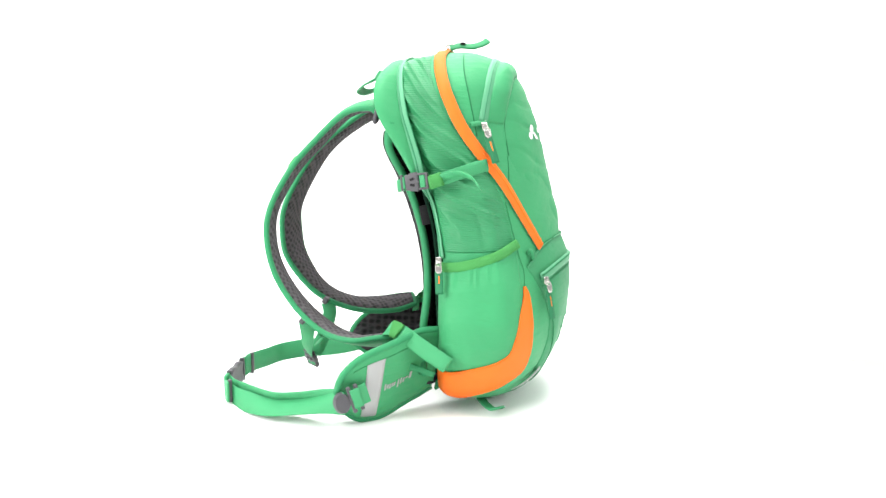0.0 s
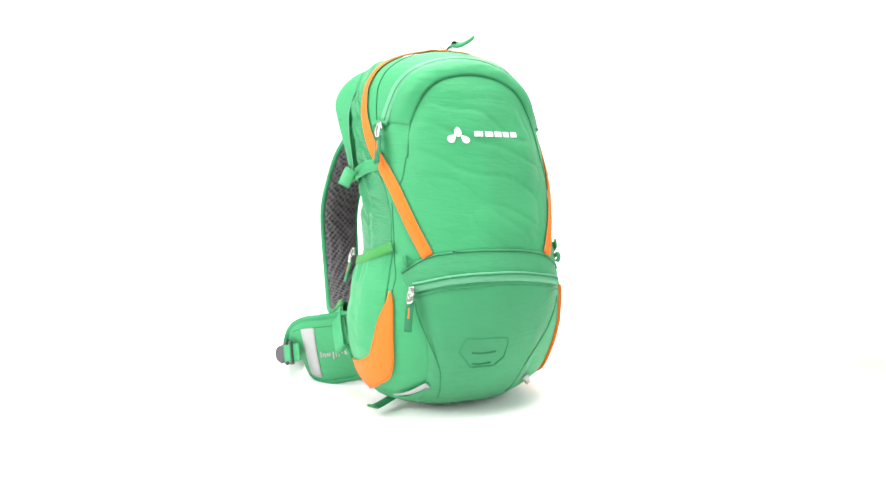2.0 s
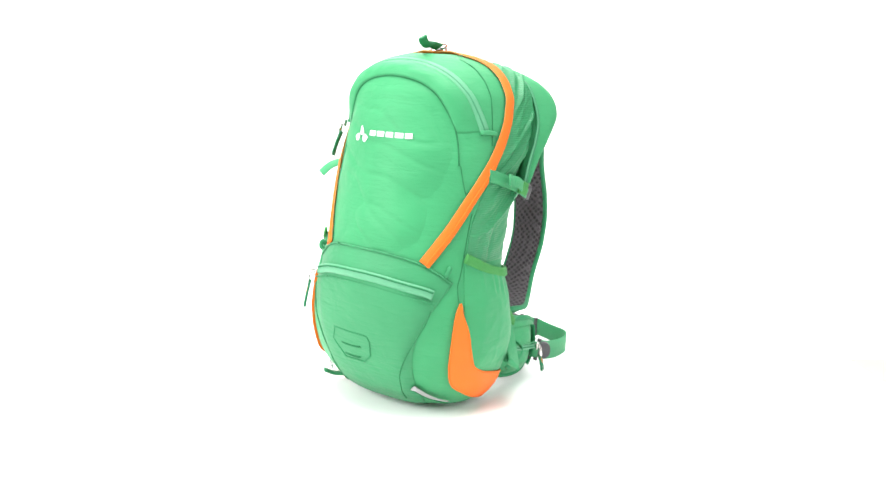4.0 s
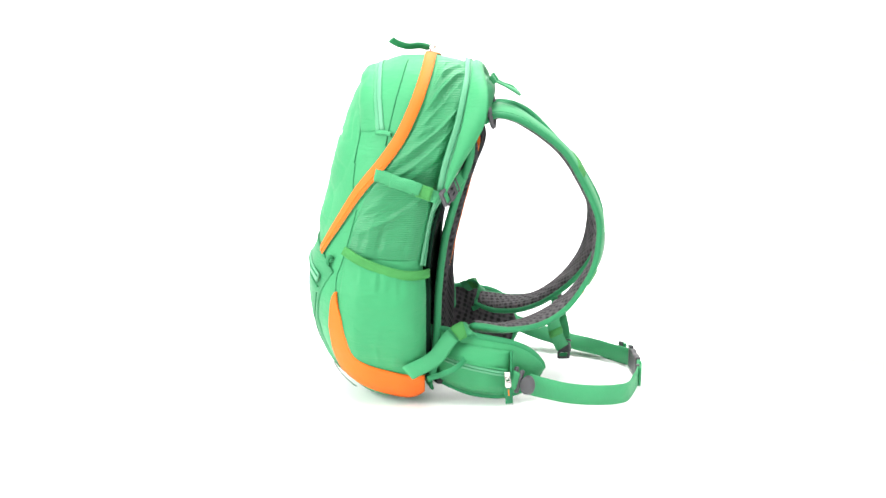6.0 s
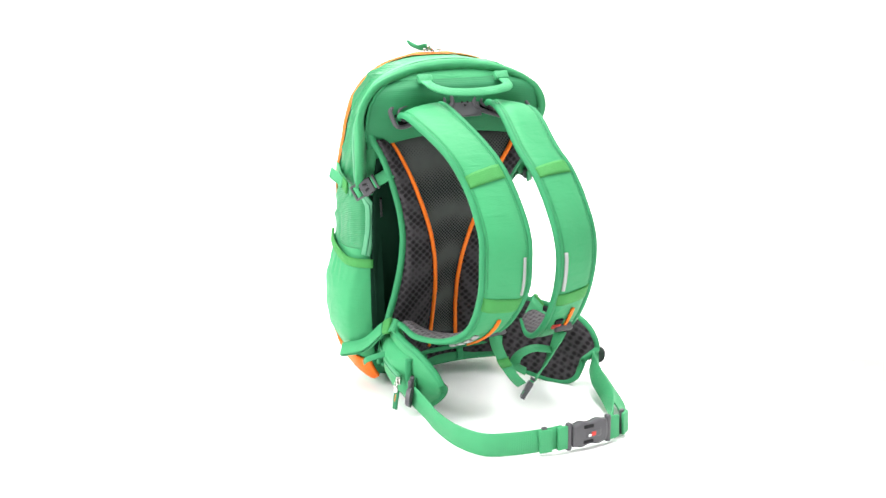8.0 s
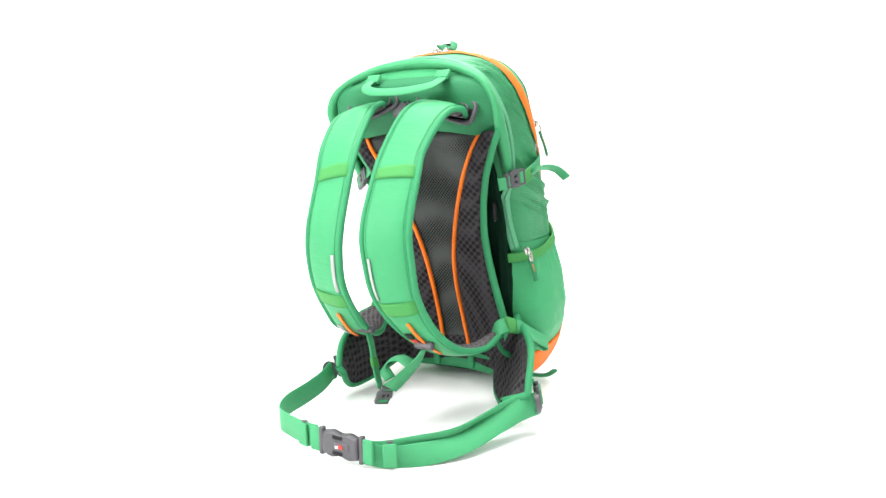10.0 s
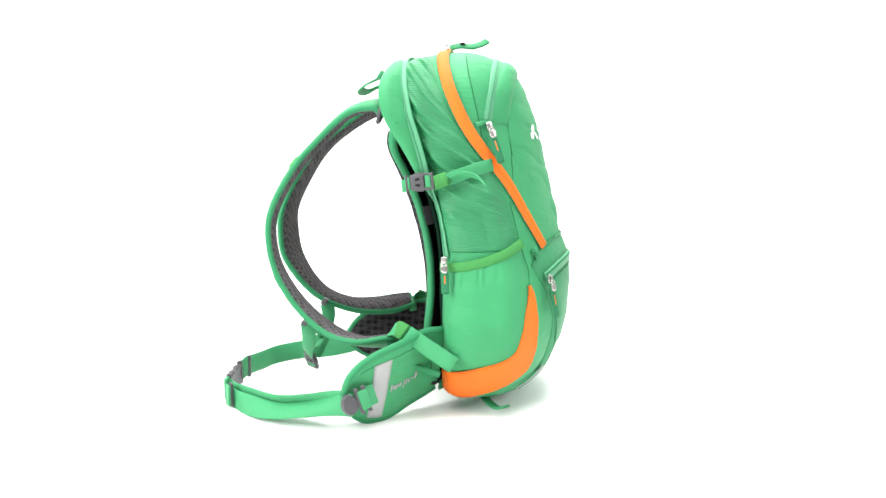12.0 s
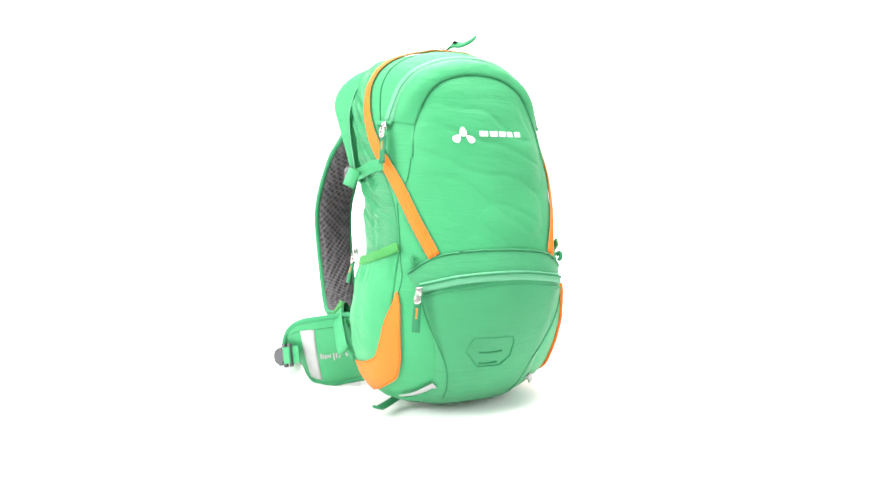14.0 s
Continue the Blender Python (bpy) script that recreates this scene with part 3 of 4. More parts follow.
# compression straps with side-release buckles
def buckle(m, lx, ly, parent, label="grey side-release buckle"):
    """Side-release buckle along x: a socket with two openings, side prongs, and a webbing bar at each end."""
    b = part("buckle", box(m @ pose(-lx * 0.08, 0, 0), lx * 0.50, ly * 0.92, 0.0068, 0.0018), grey_plastic, parent, label)
    for k in (-1, 1):
        part("prong", box(m @ pose(-lx * 0.02, k * ly * 0.46, 0, 0, 0, k * 6), lx * 0.30, ly * 0.16, 0.0060, 0.0016), grey_plastic, b)
        part("opening", box(m @ pose(-lx * 0.06, k * ly * 0.17, 0.0030, 0, 0, k * 14), lx * 0.17, ly * 0.15, 0.0016, 0.0005), black_rubber, b)
        part("arm", box(m @ pose(lx * 0.32, k * ly * 0.42, 0), lx * 0.36, ly * 0.13, 0.0056, 0.0014), grey_plastic, b)
    for dx in (-0.46, 0.47):
        part("web_bar", box(m @ pose(lx * dx, 0, 0), lx * 0.09, ly * 0.95, 0.0058, 0.0014), grey_plastic, b)
    part("web_loop", box(m @ pose(lx * 0.31, 0, 0.0004), lx * 0.20, ly * 0.70, 0.0050, 0.0014), webbing, b)
    part("web_loop", box(m @ pose(-lx * 0.39, 0, 0.0), lx * 0.10, ly * 0.70, 0.0048, 0.0012), webbing, b)
    part("tongue", box(m @ pose(lx * 0.02, 0, 0.0014), lx * 0.34, ly * 0.12, 0.0052, 0.0012), grey_plastic, b)
    return b


def compression(s, tail):
    a = cr([Vector(c) for c in mirror([(-0.004, 0.1345, 0.291) if s < 0 else (-0.010, 0.1335, 0.286), (0.014, 0.134, 0.296), (0.036, 0.133, 0.303), (0.056, 0.129, 0.310), (0.072, 0.121 if s < 0 else 0.126, 0.314)], s)], 24)
    out = [Vector((0.1, s, 0))] * 24
    st = part("compression_strap", ribbon(a, out, 0.016, 0.0022), webbing, pack)
    k = cr([Vector(c) for c in mirror([(-0.002, 0.1375, 0.291), (0.007, 0.1375, 0.294), (0.016, 0.137, 0.297)], s)], 6)
    part("keeper", ribbon(k, [Vector((0, s, 0))] * 6, 0.0175, 0.0034), elastic, st, "grass-green keeper")
    tl = cr([Vector(c) for c in tail], 18)
    part("tail", ribbon(tl, [Vector((0.55, 0.25, 0.8)) if s < 0 else Vector((0.2, s, 0.25))] * 18, 0.015, 0.002), webbing, st)
    if s < 0:
        m = basis(Vector((-0.020, -0.134, 0.292)), Vector((1, -0.18, 0.12)), Vector((-0.2, -1, 0)))
    else:
        m = basis(Vector((-0.0235, 0.119, 0.292)), Vector((0.019, 0.033, -0.020)), Vector((-0.8, 0.5, 0.05)))
    b = buckle(m, 0.036, 0.022, st)
    inner = cr([Vector(c) for c in mirror([(-0.034, 0.132, 0.288), (-0.039, 0.129, 0.287), (-0.043, 0.122, 0.286)] if s < 0 else [(-0.029, 0.108, 0.298), (-0.034, 0.098, 0.304), (-0.042, 0.086, 0.312)], s)], 10)
    part("anchor", ribbon(inner, [Vector((-0.7, s, 0))] * 10, 0.016, 0.0024), webbing, st)


compression(-1, [(0.016, -0.139, 0.298), (0.036, -0.146, 0.303), (0.054, -0.156, 0.299), (0.066, -0.166, 0.286)])
compression(1, [(0.012, 0.139, 0.297), (0.026, 0.141, 0.303), (0.040, 0.142, 0.306), (0.050, 0.143, 0.309)])


# ---- back ----
YOKE = [(0.332, 0.112), (0.345, 0.122), (0.365, 0.128), (0.385, 0.128), (0.400, 0.125), (0.413, 0.117), (0.424, 0.102), (0.432, 0.084), (0.438, 0.055), (0.441, 0.020)]


def yoke_point(u, v):
    low = 0.343 + 0.016 * (1 - (2 * u - 1) ** 2)
    z = low + (0.441 - low) * v
    hw = float(np.interp(z, [q[0] for q in YOKE], [q[1] for q in YOKE]))
    y = (2 * u - 1) * hw
    xb = section(min(z, 0.415))[0]
    e = min(1.0, 6 * min(u, 1 - u)) * min(1.0, 6 * (1 - v))
    return Vector((xb - 0.010 * math.sin(e * math.pi / 2) + 0.004 + (0.02 * max(0, z - 0.42) / 0.02), y - 0.004, z)), Vector((-1, 0, 0))


part("back_yoke", sheet(yoke_point, 49, 30, 0.007), yoke_rib, pack, "padded dark green back yoke")
rim = [yoke_point(0, v)[0] for v in np.linspace(0.12, 1, 24)] + [yoke_point(u, 1)[0] for u in np.linspace(0.05, 0.95, 12)] + [yoke_point(1, v)[0] for v in np.linspace(1, 0.12, 24)]
part("yoke_piping", tube(rim, 0.0014, k=8), binding, pack)

RIM = [(-0.020, -0.125, 0.292), (-0.041, -0.130, 0.330), (-0.060, -0.136, 0.362), (-0.070, -0.139, 0.387), (-0.072, -0.129, 0.411), (-0.069, -0.106, 0.429), (-0.064, -0.058, 0.443), (-0.061, 0, 0.447)]
RIM = RIM + [(x, -y, z) for x, y, z in RIM[-2::-1]]
EDGE = [(-0.012, -0.122, 0.285), (-0.018, -0.125, 0.320), (-0.027, -0.127, 0.352), (-0.035, -0.1245, 0.378), (-0.041, -0.112, 0.408), (-0.044, -0.092, 0.430), (-0.043, -0.050, 0.446), (-0.041, 0, 0.451)]
EDGE = EDGE + [(x, -y, z) for x, y, z in EDGE[-2::-1]]
RIM_C, EDGE_C = cr(RIM, 81), cr(EDGE, 81)


def rear_band(u, v):
    """Soft band of cloth between the back zip and the yoke's rim."""
    i = v * 80
    j = min(int(i), 79)
    a, b = RIM_C[j].lerp(RIM_C[j + 1], i - j), EDGE_C[j].lerp(EDGE_C[j + 1], i - j)
    n = (a.lerp(b, 0.5) - Vector((0.0, 0, min(0.37, max(a.z, 0.1))))).normalized()
    p = a.lerp(b, u)
    k = math.sin(math.pi * u)
    return p + n * (0.0065 * k + 0.0005 * u + 0.0006 * noise.noise(Vector((3 * u, 16 * v, 1)))), n


part("rear_band", sheet(rear_band, 10, 110, 0.010), green, pack)

# back zip round the main compartment, along the band's front edge
low, low_n = skin([(0.012, -0.122, 0.192), (0.004, -0.123, 0.225), (-0.006, -0.1225, 0.265)], 16)
rise = [rear_band(1.0, v) for v in np.linspace(0.02, 0.98, 84)]
high, high_n = skin([(-0.006, 0.1225, 0.265), (0.004, 0.123, 0.225), (0.012, 0.122, 0.192)], 16)
zp = [q + n * 0.002 for q, n in zip(low, low_n)] + [q + n * 0.0035 for q, n in rise] + [q + n * 0.002 for q, n in zip(high, high_n)]
zn = low_n + [n for q, n in rise] + high_n
back_zip = part("back_zip", ribbon(zp, zn, 0.0125, 0.0024), zip_green, pack, "pale green zip")
part("groove", tube([a + n * 0.0012 for a, n in zip(zp, zn)], 0.0013, k=6), coil_green, back_zip)
for e in (-0.0066, 0.0066):
    side = [n.cross((zp[min(i + 1, len(zp) - 1)] - zp[max(i - 1, 0)]).normalized()) for i, n in enumerate(zn)]
    part("stitching", tube([a + c * e for a, c in zip(zp, side)], 0.0004, k=5), binding, back_zip)
zip_pull((0.011, -0.127, 0.191), (0, -1, 0.1), (0.06, 0, -1), pack, 0.030, 0.4)

# carry handle
H = cr([Vector(c) for c in ((-0.072, 0.047, 0.430), (-0.083, 0.048, 0.426), (-0.098, 0.044, 0.419), (-0.107, 0.026, 0.413), (-0.109, -0.010, 0.411), (-0.107, -0.044, 0.413), (-0.098, -0.062, 0.417), (-0.083, -0.066, 0.424), (-0.072, -0.065, 0.430))], 50)
hn = [Vector((-0.75, 0, 0.66 + 0.2 * abs(i - 25) / 25)) for i in range(50)]
handle = part("carry_handle", ribbon(H, hn, lambda f: 0.016 - 0.003 * math.sin(math.pi * f), 0.0026), webbing, pack)
for y in (0.047, -0.065):
    part("anchor_patch", box(pose(-0.076, y, 0.430, 0, 35, 0), 0.006, 0.020, 0.012, 0.0015), webbing, handle)


# strap slots: raised grey frames round a dark opening
def slot(cy, cz, tilt, label):
    m = pose(section(cz)[0] - 0.0065, cy, cz, tilt, 0, 0) @ pose(0, 0, 0, 0, 15, 0)
    ring = []
    for k in range(40):
        a = 2 * math.pi * k / 40
        c, s_ = math.cos(a), math.sin(a)
        ring.append(m @ Vector((0, 0.0435 * math.copysign(abs(c) ** 0.35, c), 0.0155 * math.copysign(abs(s_) ** 0.45, s_))))
    fr = part("strap_slot", tube(ring, 0.0029, closed=True, k=8), grey_plastic, pack, label)
    inn = [m @ Vector((-0.001, 0.033 * math.copysign(abs(math.cos(a)) ** 0.35, math.cos(a)), 0.009 * math.copysign(abs(math.sin(a)) ** 0.45, math.sin(a)))) for a in np.linspace(0, 2 * math.pi, 33)[:-1]]
    part("inner_ridge", tube(inn, 0.0018, closed=True, k=6), grey_plastic, fr)
    part("slot_backing", box(m @ pose(0.003, 0, 0), 0.002, 0.076, 0.026, 0.0008), black_rubber, fr)
    return m


slot(0.053, 0.395, -17, "grey plastic strap slot frame")
slot(-0.066, 0.391, 17, "grey plastic strap slot frame")
bridge = part("slot_bridge", box(pose(section(0.39)[0] - 0.008, -0.008, 0.393, 0, 24, 0), 0.004, 0.045, 0.030, 0.0018), grey_plastic, pack, "grey plastic bridge with moulded dots")
for dy, dz in ((-0.004, 0.003), (0.0, -0.001), (0.004, 0.003)):
    part("dot", box(pose(section(0.39)[0] - 0.0115, -0.008 + dy, 0.395 + dz, 0, 24, 0), 0.002, 0.0025, 0.0025, 0.0008), black_rubber, bridge)

# stretched mesh back, standing clear of the body
def net(u, v):
    z = 0.040 + 0.326 * v
    r = net_row(z)
    return Vector((r[2] + (r[4] - r[2]) * u + 0.003 * math.sin(math.pi * u), r[3] + (r[5] - r[3]) * u, z)), Vector((-1, 0, 0))


part("back_mesh", sheet(net, 25, 60, 0.003), mesh_grey, pack, "dark grey open air mesh")
for s in (1, -1):
    def pad(u, v):
        z = 0.040 + 0.316 * v
        r = net_row(z)
        e, p = (r[0:2], r[2:4]) if s > 0 else (r[6:8], r[4:6])
        k = math.sin(math.pi * min(1.0, 4 * min(u, 1 - u)) / 2)
        return Vector((p[0] + (e[0] - p[0]) * u - (0.006 + 0.006 * u) * k, p[1] + (e[1] - p[1]) * u, z)), Vector((-1, 0, 0))
    bp = part("back_pad", sheet(pad, 18, 60, 0.005), quilt, pack, "grey quilted back pad")
    a, b = (0, 2) if s > 0 else (6, 4)
    zs = np.linspace(0.040, 0.358, 60)
    part("piping", tube([Vector((net_row(z)[b] - 0.0030, net_row(z)[b + 1], z)) for z in zs], 0.0030, k=8), piping_orange, bp, "orange piping")
    part("edge_binding", tube([Vector((net_row(z)[a] - 0.001, net_row(z)[a + 1], z)) for z in np.linspace(0.036, 0.368, 60)], 0.0052, k=8), binding, bp, "green edge binding")


# rear wall sheet, coloured as dark as the shade behind the mesh
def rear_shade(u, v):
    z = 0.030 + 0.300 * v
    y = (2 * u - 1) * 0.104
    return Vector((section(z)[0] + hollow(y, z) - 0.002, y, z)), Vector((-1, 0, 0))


part("rear_wall", sheet(rear_shade, 41, 30, 0.004), gap_shade, pack, "rear wall of the main compartment, gap's shade in its colour")


def side_shade(s):
    """Dark sheet added for the shade between the stretched back and the flank."""
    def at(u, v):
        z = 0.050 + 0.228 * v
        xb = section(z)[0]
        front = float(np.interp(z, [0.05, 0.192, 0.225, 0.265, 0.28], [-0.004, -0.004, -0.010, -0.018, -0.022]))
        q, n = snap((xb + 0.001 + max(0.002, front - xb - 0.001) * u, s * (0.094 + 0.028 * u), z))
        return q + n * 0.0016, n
    return part("side_gusset", sheet(at, 10, 30, 0.001), gap_shade, pack, "dark sheet for the shade in the side gap")


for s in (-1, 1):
    side_shade(s)
# steel-sprung frame stay with printed plate, seen through the side gap
part("frame_plate", box(pose(-0.010, -0.096, 0.247, 0, -12, 20), 0.014, 0.003, 0.026, 0.001), black_rubber, pack, "small dark frame plate")
part("frame_plate", box(pose(-0.008, 0.092, 0.262, 0, -12, -20), 0.014, 0.003, 0.026, 0.001), black_rubber, pack, "small dark frame plate")
bottom = cr([Vector((0.020 - 0.030 * (abs(y) / 0.11) ** 2, y, 0.036 - 0.004 * math.cos(y * 14))) for y in np.linspace(-0.112, 0.104, 9)], 40)
part("bottom_binding", tube(bottom, 0.0035, k=8), binding, pack)
under = cr([Vector((0.024 - 0.024 * (abs(y) / 0.1) ** 2, y, 0.016)) for y in np.linspace(-0.09, 0.09, 7)], 20)
part("under_strap", ribbon(under, [Vector((-1, 0, 0.2))] * 20, 0.016, 0.005), dark_green, pack)
for y in (-0.03, 0.03):
    part("web_keeper", box(pose(0.018, y, 0.020), 0.006, 0.010, 0.018, 0.002), binding, pack)


# ---- hip fins ----
def fin(path, lo, hi, name, label, lean):
    """Padded wing: path in plan from hip to tip, with its lower and upper edge."""
    P = cr([(x, y, 0) for x, y in path], 40)

    def frame_at(u):
        i = u * 39
        j = min(int(i), 38)
        p = P[j].lerp(P[j + 1], i - j)
        t = (P[j + 1] - P[j]).normalized()
        n = Vector((-t.y, t.x, 0))
        if n.dot(Vector((-0.13, 0.0, 0)) - p) < 0:
            n = -n
        return p, n
    L, Hh = cr([(c, 0) for c in lo], 41), cr([(c, 0) for c in hi], 41)

    def z_at(u, v):
        i = min(int(u * 40), 39)
        f = u * 40 - i
        a = L[i][0] + (L[i + 1][0] - L[i][0]) * f
        b = Hh[i][0] + (Hh[i + 1][0] - Hh[i][0]) * f
        k = 1 - max(0.0, (u - 0.56) / 0.44) ** 2.2
        return (a + b) / 2 + (b - a) * (v - 0.5) * max(0.02, k) ** 0.5

    def outer(u, v):
        p, n = frame_at(u)
        k = math.sin(math.pi * v) ** 0.5 if 0 < v < 1 else 0
        return Vector((p.x, p.y, z_at(u, v))) + n * (lean * (0.5 - v) - 0.003 - 0.004 * k), -n

    def inner(u, v):
        p, n = frame_at(u)
        k = math.sin(math.pi * v) ** 0.5 if 0 < v < 1 else 0
        return Vector((p.x, p.y, z_at(u, v))) + n * (lean * (0.5 - v) + 0.003 + 0.006 * k), n
    f = part(name, sheet(outer, 40, 16, 0.004), green, pack, label)
    part("lining", sheet(inner, 40, 16, 0.004), quilt, f, "grey quilted lining")
    run = [1 - (1 - k) ** 2 for k in np.linspace(0, 1, 40)]
    edge = [(u, 0) for u in run] + [(1, 0.5)] + [(u, 1) for u in run[::-1]]
    part("edge_binding", tube([Vector((frame_at(u)[0].x, frame_at(u)[0].y, z_at(u, v))) + frame_at(u)[1] * lean * (0.5 - v) for u, v in edge], 0.0046, k=8), binding, f)
    return f, outer


R_FIN = [(0.004, -0.098), (-0.022, -0.115), (-0.043, -0.136), (-0.061, -0.152), (-0.081, -0.165), (-0.099, -0.173), (-0.114, -0.177)]
fin_r, out_r = fin(R_FIN, [0.012, -0.002, -0.012, -0.017, -0.017, -0.014, -0.007], [0.098, 0.098, 0.092, 0.085, 0.078, 0.071, 0.062], "hip_fin", "green hip fin with reflective strip", 0.032)
L_FIN = [(0.006, 0.080), (-0.019, 0.088), (-0.050, 0.094), (-0.085, 0.095), (-0.110, 0.091), (-0.130, 0.085), (-0.147, 0.076)]
fin_l, out_l = fin(L_FIN, [0.026, 0.016, 0.007, 0.004, 0.006, 0.010, 0.016], [0.098, 0.097, 0.093, 0.087, 0.081, 0.074, 0.064], "hip_fin", "green hip fin with zipped pocket", 0.006)

# right fin: reflective strip and printed bars
part("reflective_strip", sheet(lambda u, v: (out_r(0.515 + 0.155 * u + 0.012 * (0.8 - v), 0.06 + 0.80 * v)[0] + out_r(0.6, 0.5)[1] * 0.001, out_r(0.515 + 0.155 * u, 0.5)[1]), 6, 14, 0.001), reflective, fin_r, "silver reflective strip")
for u0, u1, v0, h in ((0.470, 0.485, 0.40, 0.085), (0.445, 0.460, 0.41, 0.055), (0.420, 0.435, 0.395, 0.065), (0.395, 0.410, 0.41, 0.050), (0.372, 0.386, 0.41, 0.050), (0.335, 0.347, 0.36, 0.110), (0.310, 0.322, 0.39, 0.080),
                      (0.285, 0.297, 0.39, 0.060), (0.255, 0.275, 0.425, 0.020), (0.220, 0.240, 0.40, 0.085)):
    part("print_bar", sheet(lambda u, v, u0=u0, u1=u1, v0=v0, h=h: (out_r(u0 + (u1 - u0) * u, v0 + h * v)[0] + out_r(u0, 0.5)[1] * 0.001, out_r(u0, 0.5)[1]), 3, 3, 0.0008), reflective, fin_r, "pale printed bar", False)
part("seam", tube([out_r(u, 0.86)[0] for u in np.linspace(0.10, 0.80, 30)], 0.0007, k=5), thread, fin_r)


# left fin: zipped pocket
def pouch(u, v):
    p, n = out_l(0.05 + 0.56 * u, 0.04 + 0.82 * v)
    k = math.sin(math.pi * min(1, 3 * min(u, 1 - u)) / 2) * math.sin(math.pi * min(1, 3 * min(v, 1 - v)) / 2)
    return p + n * (0.001 + 0.012 * k + 0.0015 * k * noise.noise(Vector((7 * u, 3 * v, 2)))), n


pch = part("fin_pocket", sheet(pouch, 24, 18, 0.004), green, fin_l)
zl = [(out_l(u, 0.60 - 0.18 * u)[0] + out_l(u, 0.5)[1] * 0.0135, out_l(u, 0.5)[1]) for u in np.linspace(0.10, 0.565, 16)]
part("pocket_zip", ribbon([a for a, b in zl], [b for a, b in zl], 0.007, 0.002), zip_green, pch, "pale green zip")
part("zip_groove", tube([a + b * 0.001 for a, b in zl], 0.0008, k=6), thread, pch)
part("zip_fold", tube([a + Vector((0, 0, 0.006)) for a, b in zl], 0.0012, k=6), green, pch)
# upright flap of cloth behind the pocket's end
flap = [out_l(0.615, v)[0] + out_l(0.615, 0.5)[1] * (0.003 + 0.004 * math.sin(math.pi * v)) for v in np.linspace(0.08, 0.88, 12)]
part("pocket_edge", ribbon(flap, [Vector((-1, 0.3, 0))] * 12, 0.009, 0.0022), binding, pch)
zip_pull(zl[-1][0], zl[-1][1], (-0.05, 0, -1), fin_l, 0.024, 0.3)

# lumbar pad between the fins
lum = sheet(lambda u, v: (Vector((0.024 - 0.034 * abs(2 * u - 1) ** 2 - 0.003 * math.sin(math.pi * v), (2 * u - 1) * 0.094 - 0.004, 0.018 + 0.040 * v)), Vector((-1, 0, 0))), 32, 12, 0.006)
part("lumbar_pad", lum, quilt, pack, "grey quilted lumbar pad")


# ---- shoulder straps ----
def shoulder(path):
    """Padded strap: rows of x, y, z, width and the width's direction in x, y, z; lining inside, binding at both edges."""
    rows = cr(path, 90)
    pts = [Vector(r[:3]) for r in rows]
    wid = [r[3] for r in rows]
    sd = [Vector(r[4:7]).normalized() for r in rows]
    n = len(pts)
    frames = []
    for i in range(n):
        t = (pts[min(i + 1, n - 1)] - pts[max(i - 1, 0)]).normalized()
        s = (sd[i] - t * sd[i].dot(t)).normalized()
        u = s.cross(t)
        frames.append((pts[i], s, u))

    def lay(u, v, lift, shrink=1.0):
        i = v * (n - 1)
        j = min(int(i), n - 2)
        f = i - j
        p = frames[j][0].lerp(frames[j + 1][0], f)
        s = frames[j][1].lerp(frames[j + 1][1], f).normalized()
        w = frames[j][2].lerp(frames[j + 1][2], f).normalized()
        wd = wid[j] + (wid[j + 1] - wid[j]) * f
        return p + s * (2 * u - 1) * wd / 2 * shrink + w * lift * (1 - (2 * u - 1) ** 4), w

    strap = part("shoulder_strap", sheet(lambda u, v: lay(u, v, 0.0055), 14, 90, 0.004), green, pack, "padded green shoulder strap")

    def lining(u, v):
        p, w = lay(u, 0.03 + 0.965 * v, -0.0055, 0.93)
        return p - w * 0.0035, -w
    part("strap_lining", sheet(lining, 14, 90, 0.0025), quilt_strap, strap, "grey quilted strap lining")
    edge = [lay(0, v, 0)[0] for v in np.linspace(0, 1, 70)] + [lay(u, 1, 0)[0] for u in (0.2, 0.5, 0.8)] + [lay(1, v, 0)[0] for v in np.linspace(1, 0, 70)]
    part("edge_binding", tube(edge, 0.0040, k=8), binding, strap)
    for e in (0.10, 0.90):
        part("stitching", tube([lay(e, v, 0.0056)[0] for v in np.linspace(0.02, 0.98, 60)], 0.0005, k=5), binding, strap)
    return strap, lay


def band(strap, lay, v0, v1, mat, name, label, lift=0.0075, u0=0.0, u1=1.0):
    return part(name, sheet(lambda u, v: lay(u0 + (u1 - u0) * u, v0 + (v1 - v0) * v, lift), 10, 6, 0.002), mat, strap, label)


L_PATH = [(-0.064, 0.058, 0.382, 0.052, 0.05, 1, -0.25), (-0.085, 0.058, 0.392, 0.056, 0.05, 1, -0.2), (-0.118, 0.054, 0.380, 0.058, 0, 1, -0.1),
          (-0.166, 0.038, 0.343, 0.056, 0.05, 1, 0), (-0.196, 0.027, 0.303, 0.056, 0.09, 1, -0.05), (-0.222, 0.022, 0.250, 0.059, 0.13, 1, 0.0), (-0.226, 0.023, 0.212, 0.060, 0.17, 1, 0.0),
          (-0.218, 0.024, 0.171, 0.058, 0.18, 1, 0.0), (-0.184, 0.029, 0.123, 0.052, 0.0, 1, 0.06), (-0.140, 0.047, 0.098, 0.050, -0.4, 1, 0.2), (-0.092, 0.070, 0.093, 0.046, -0.8, 0.9, 0.3), (-0.050, 0.082, 0.100, 0.026, -1, 0.7, 0.3)]
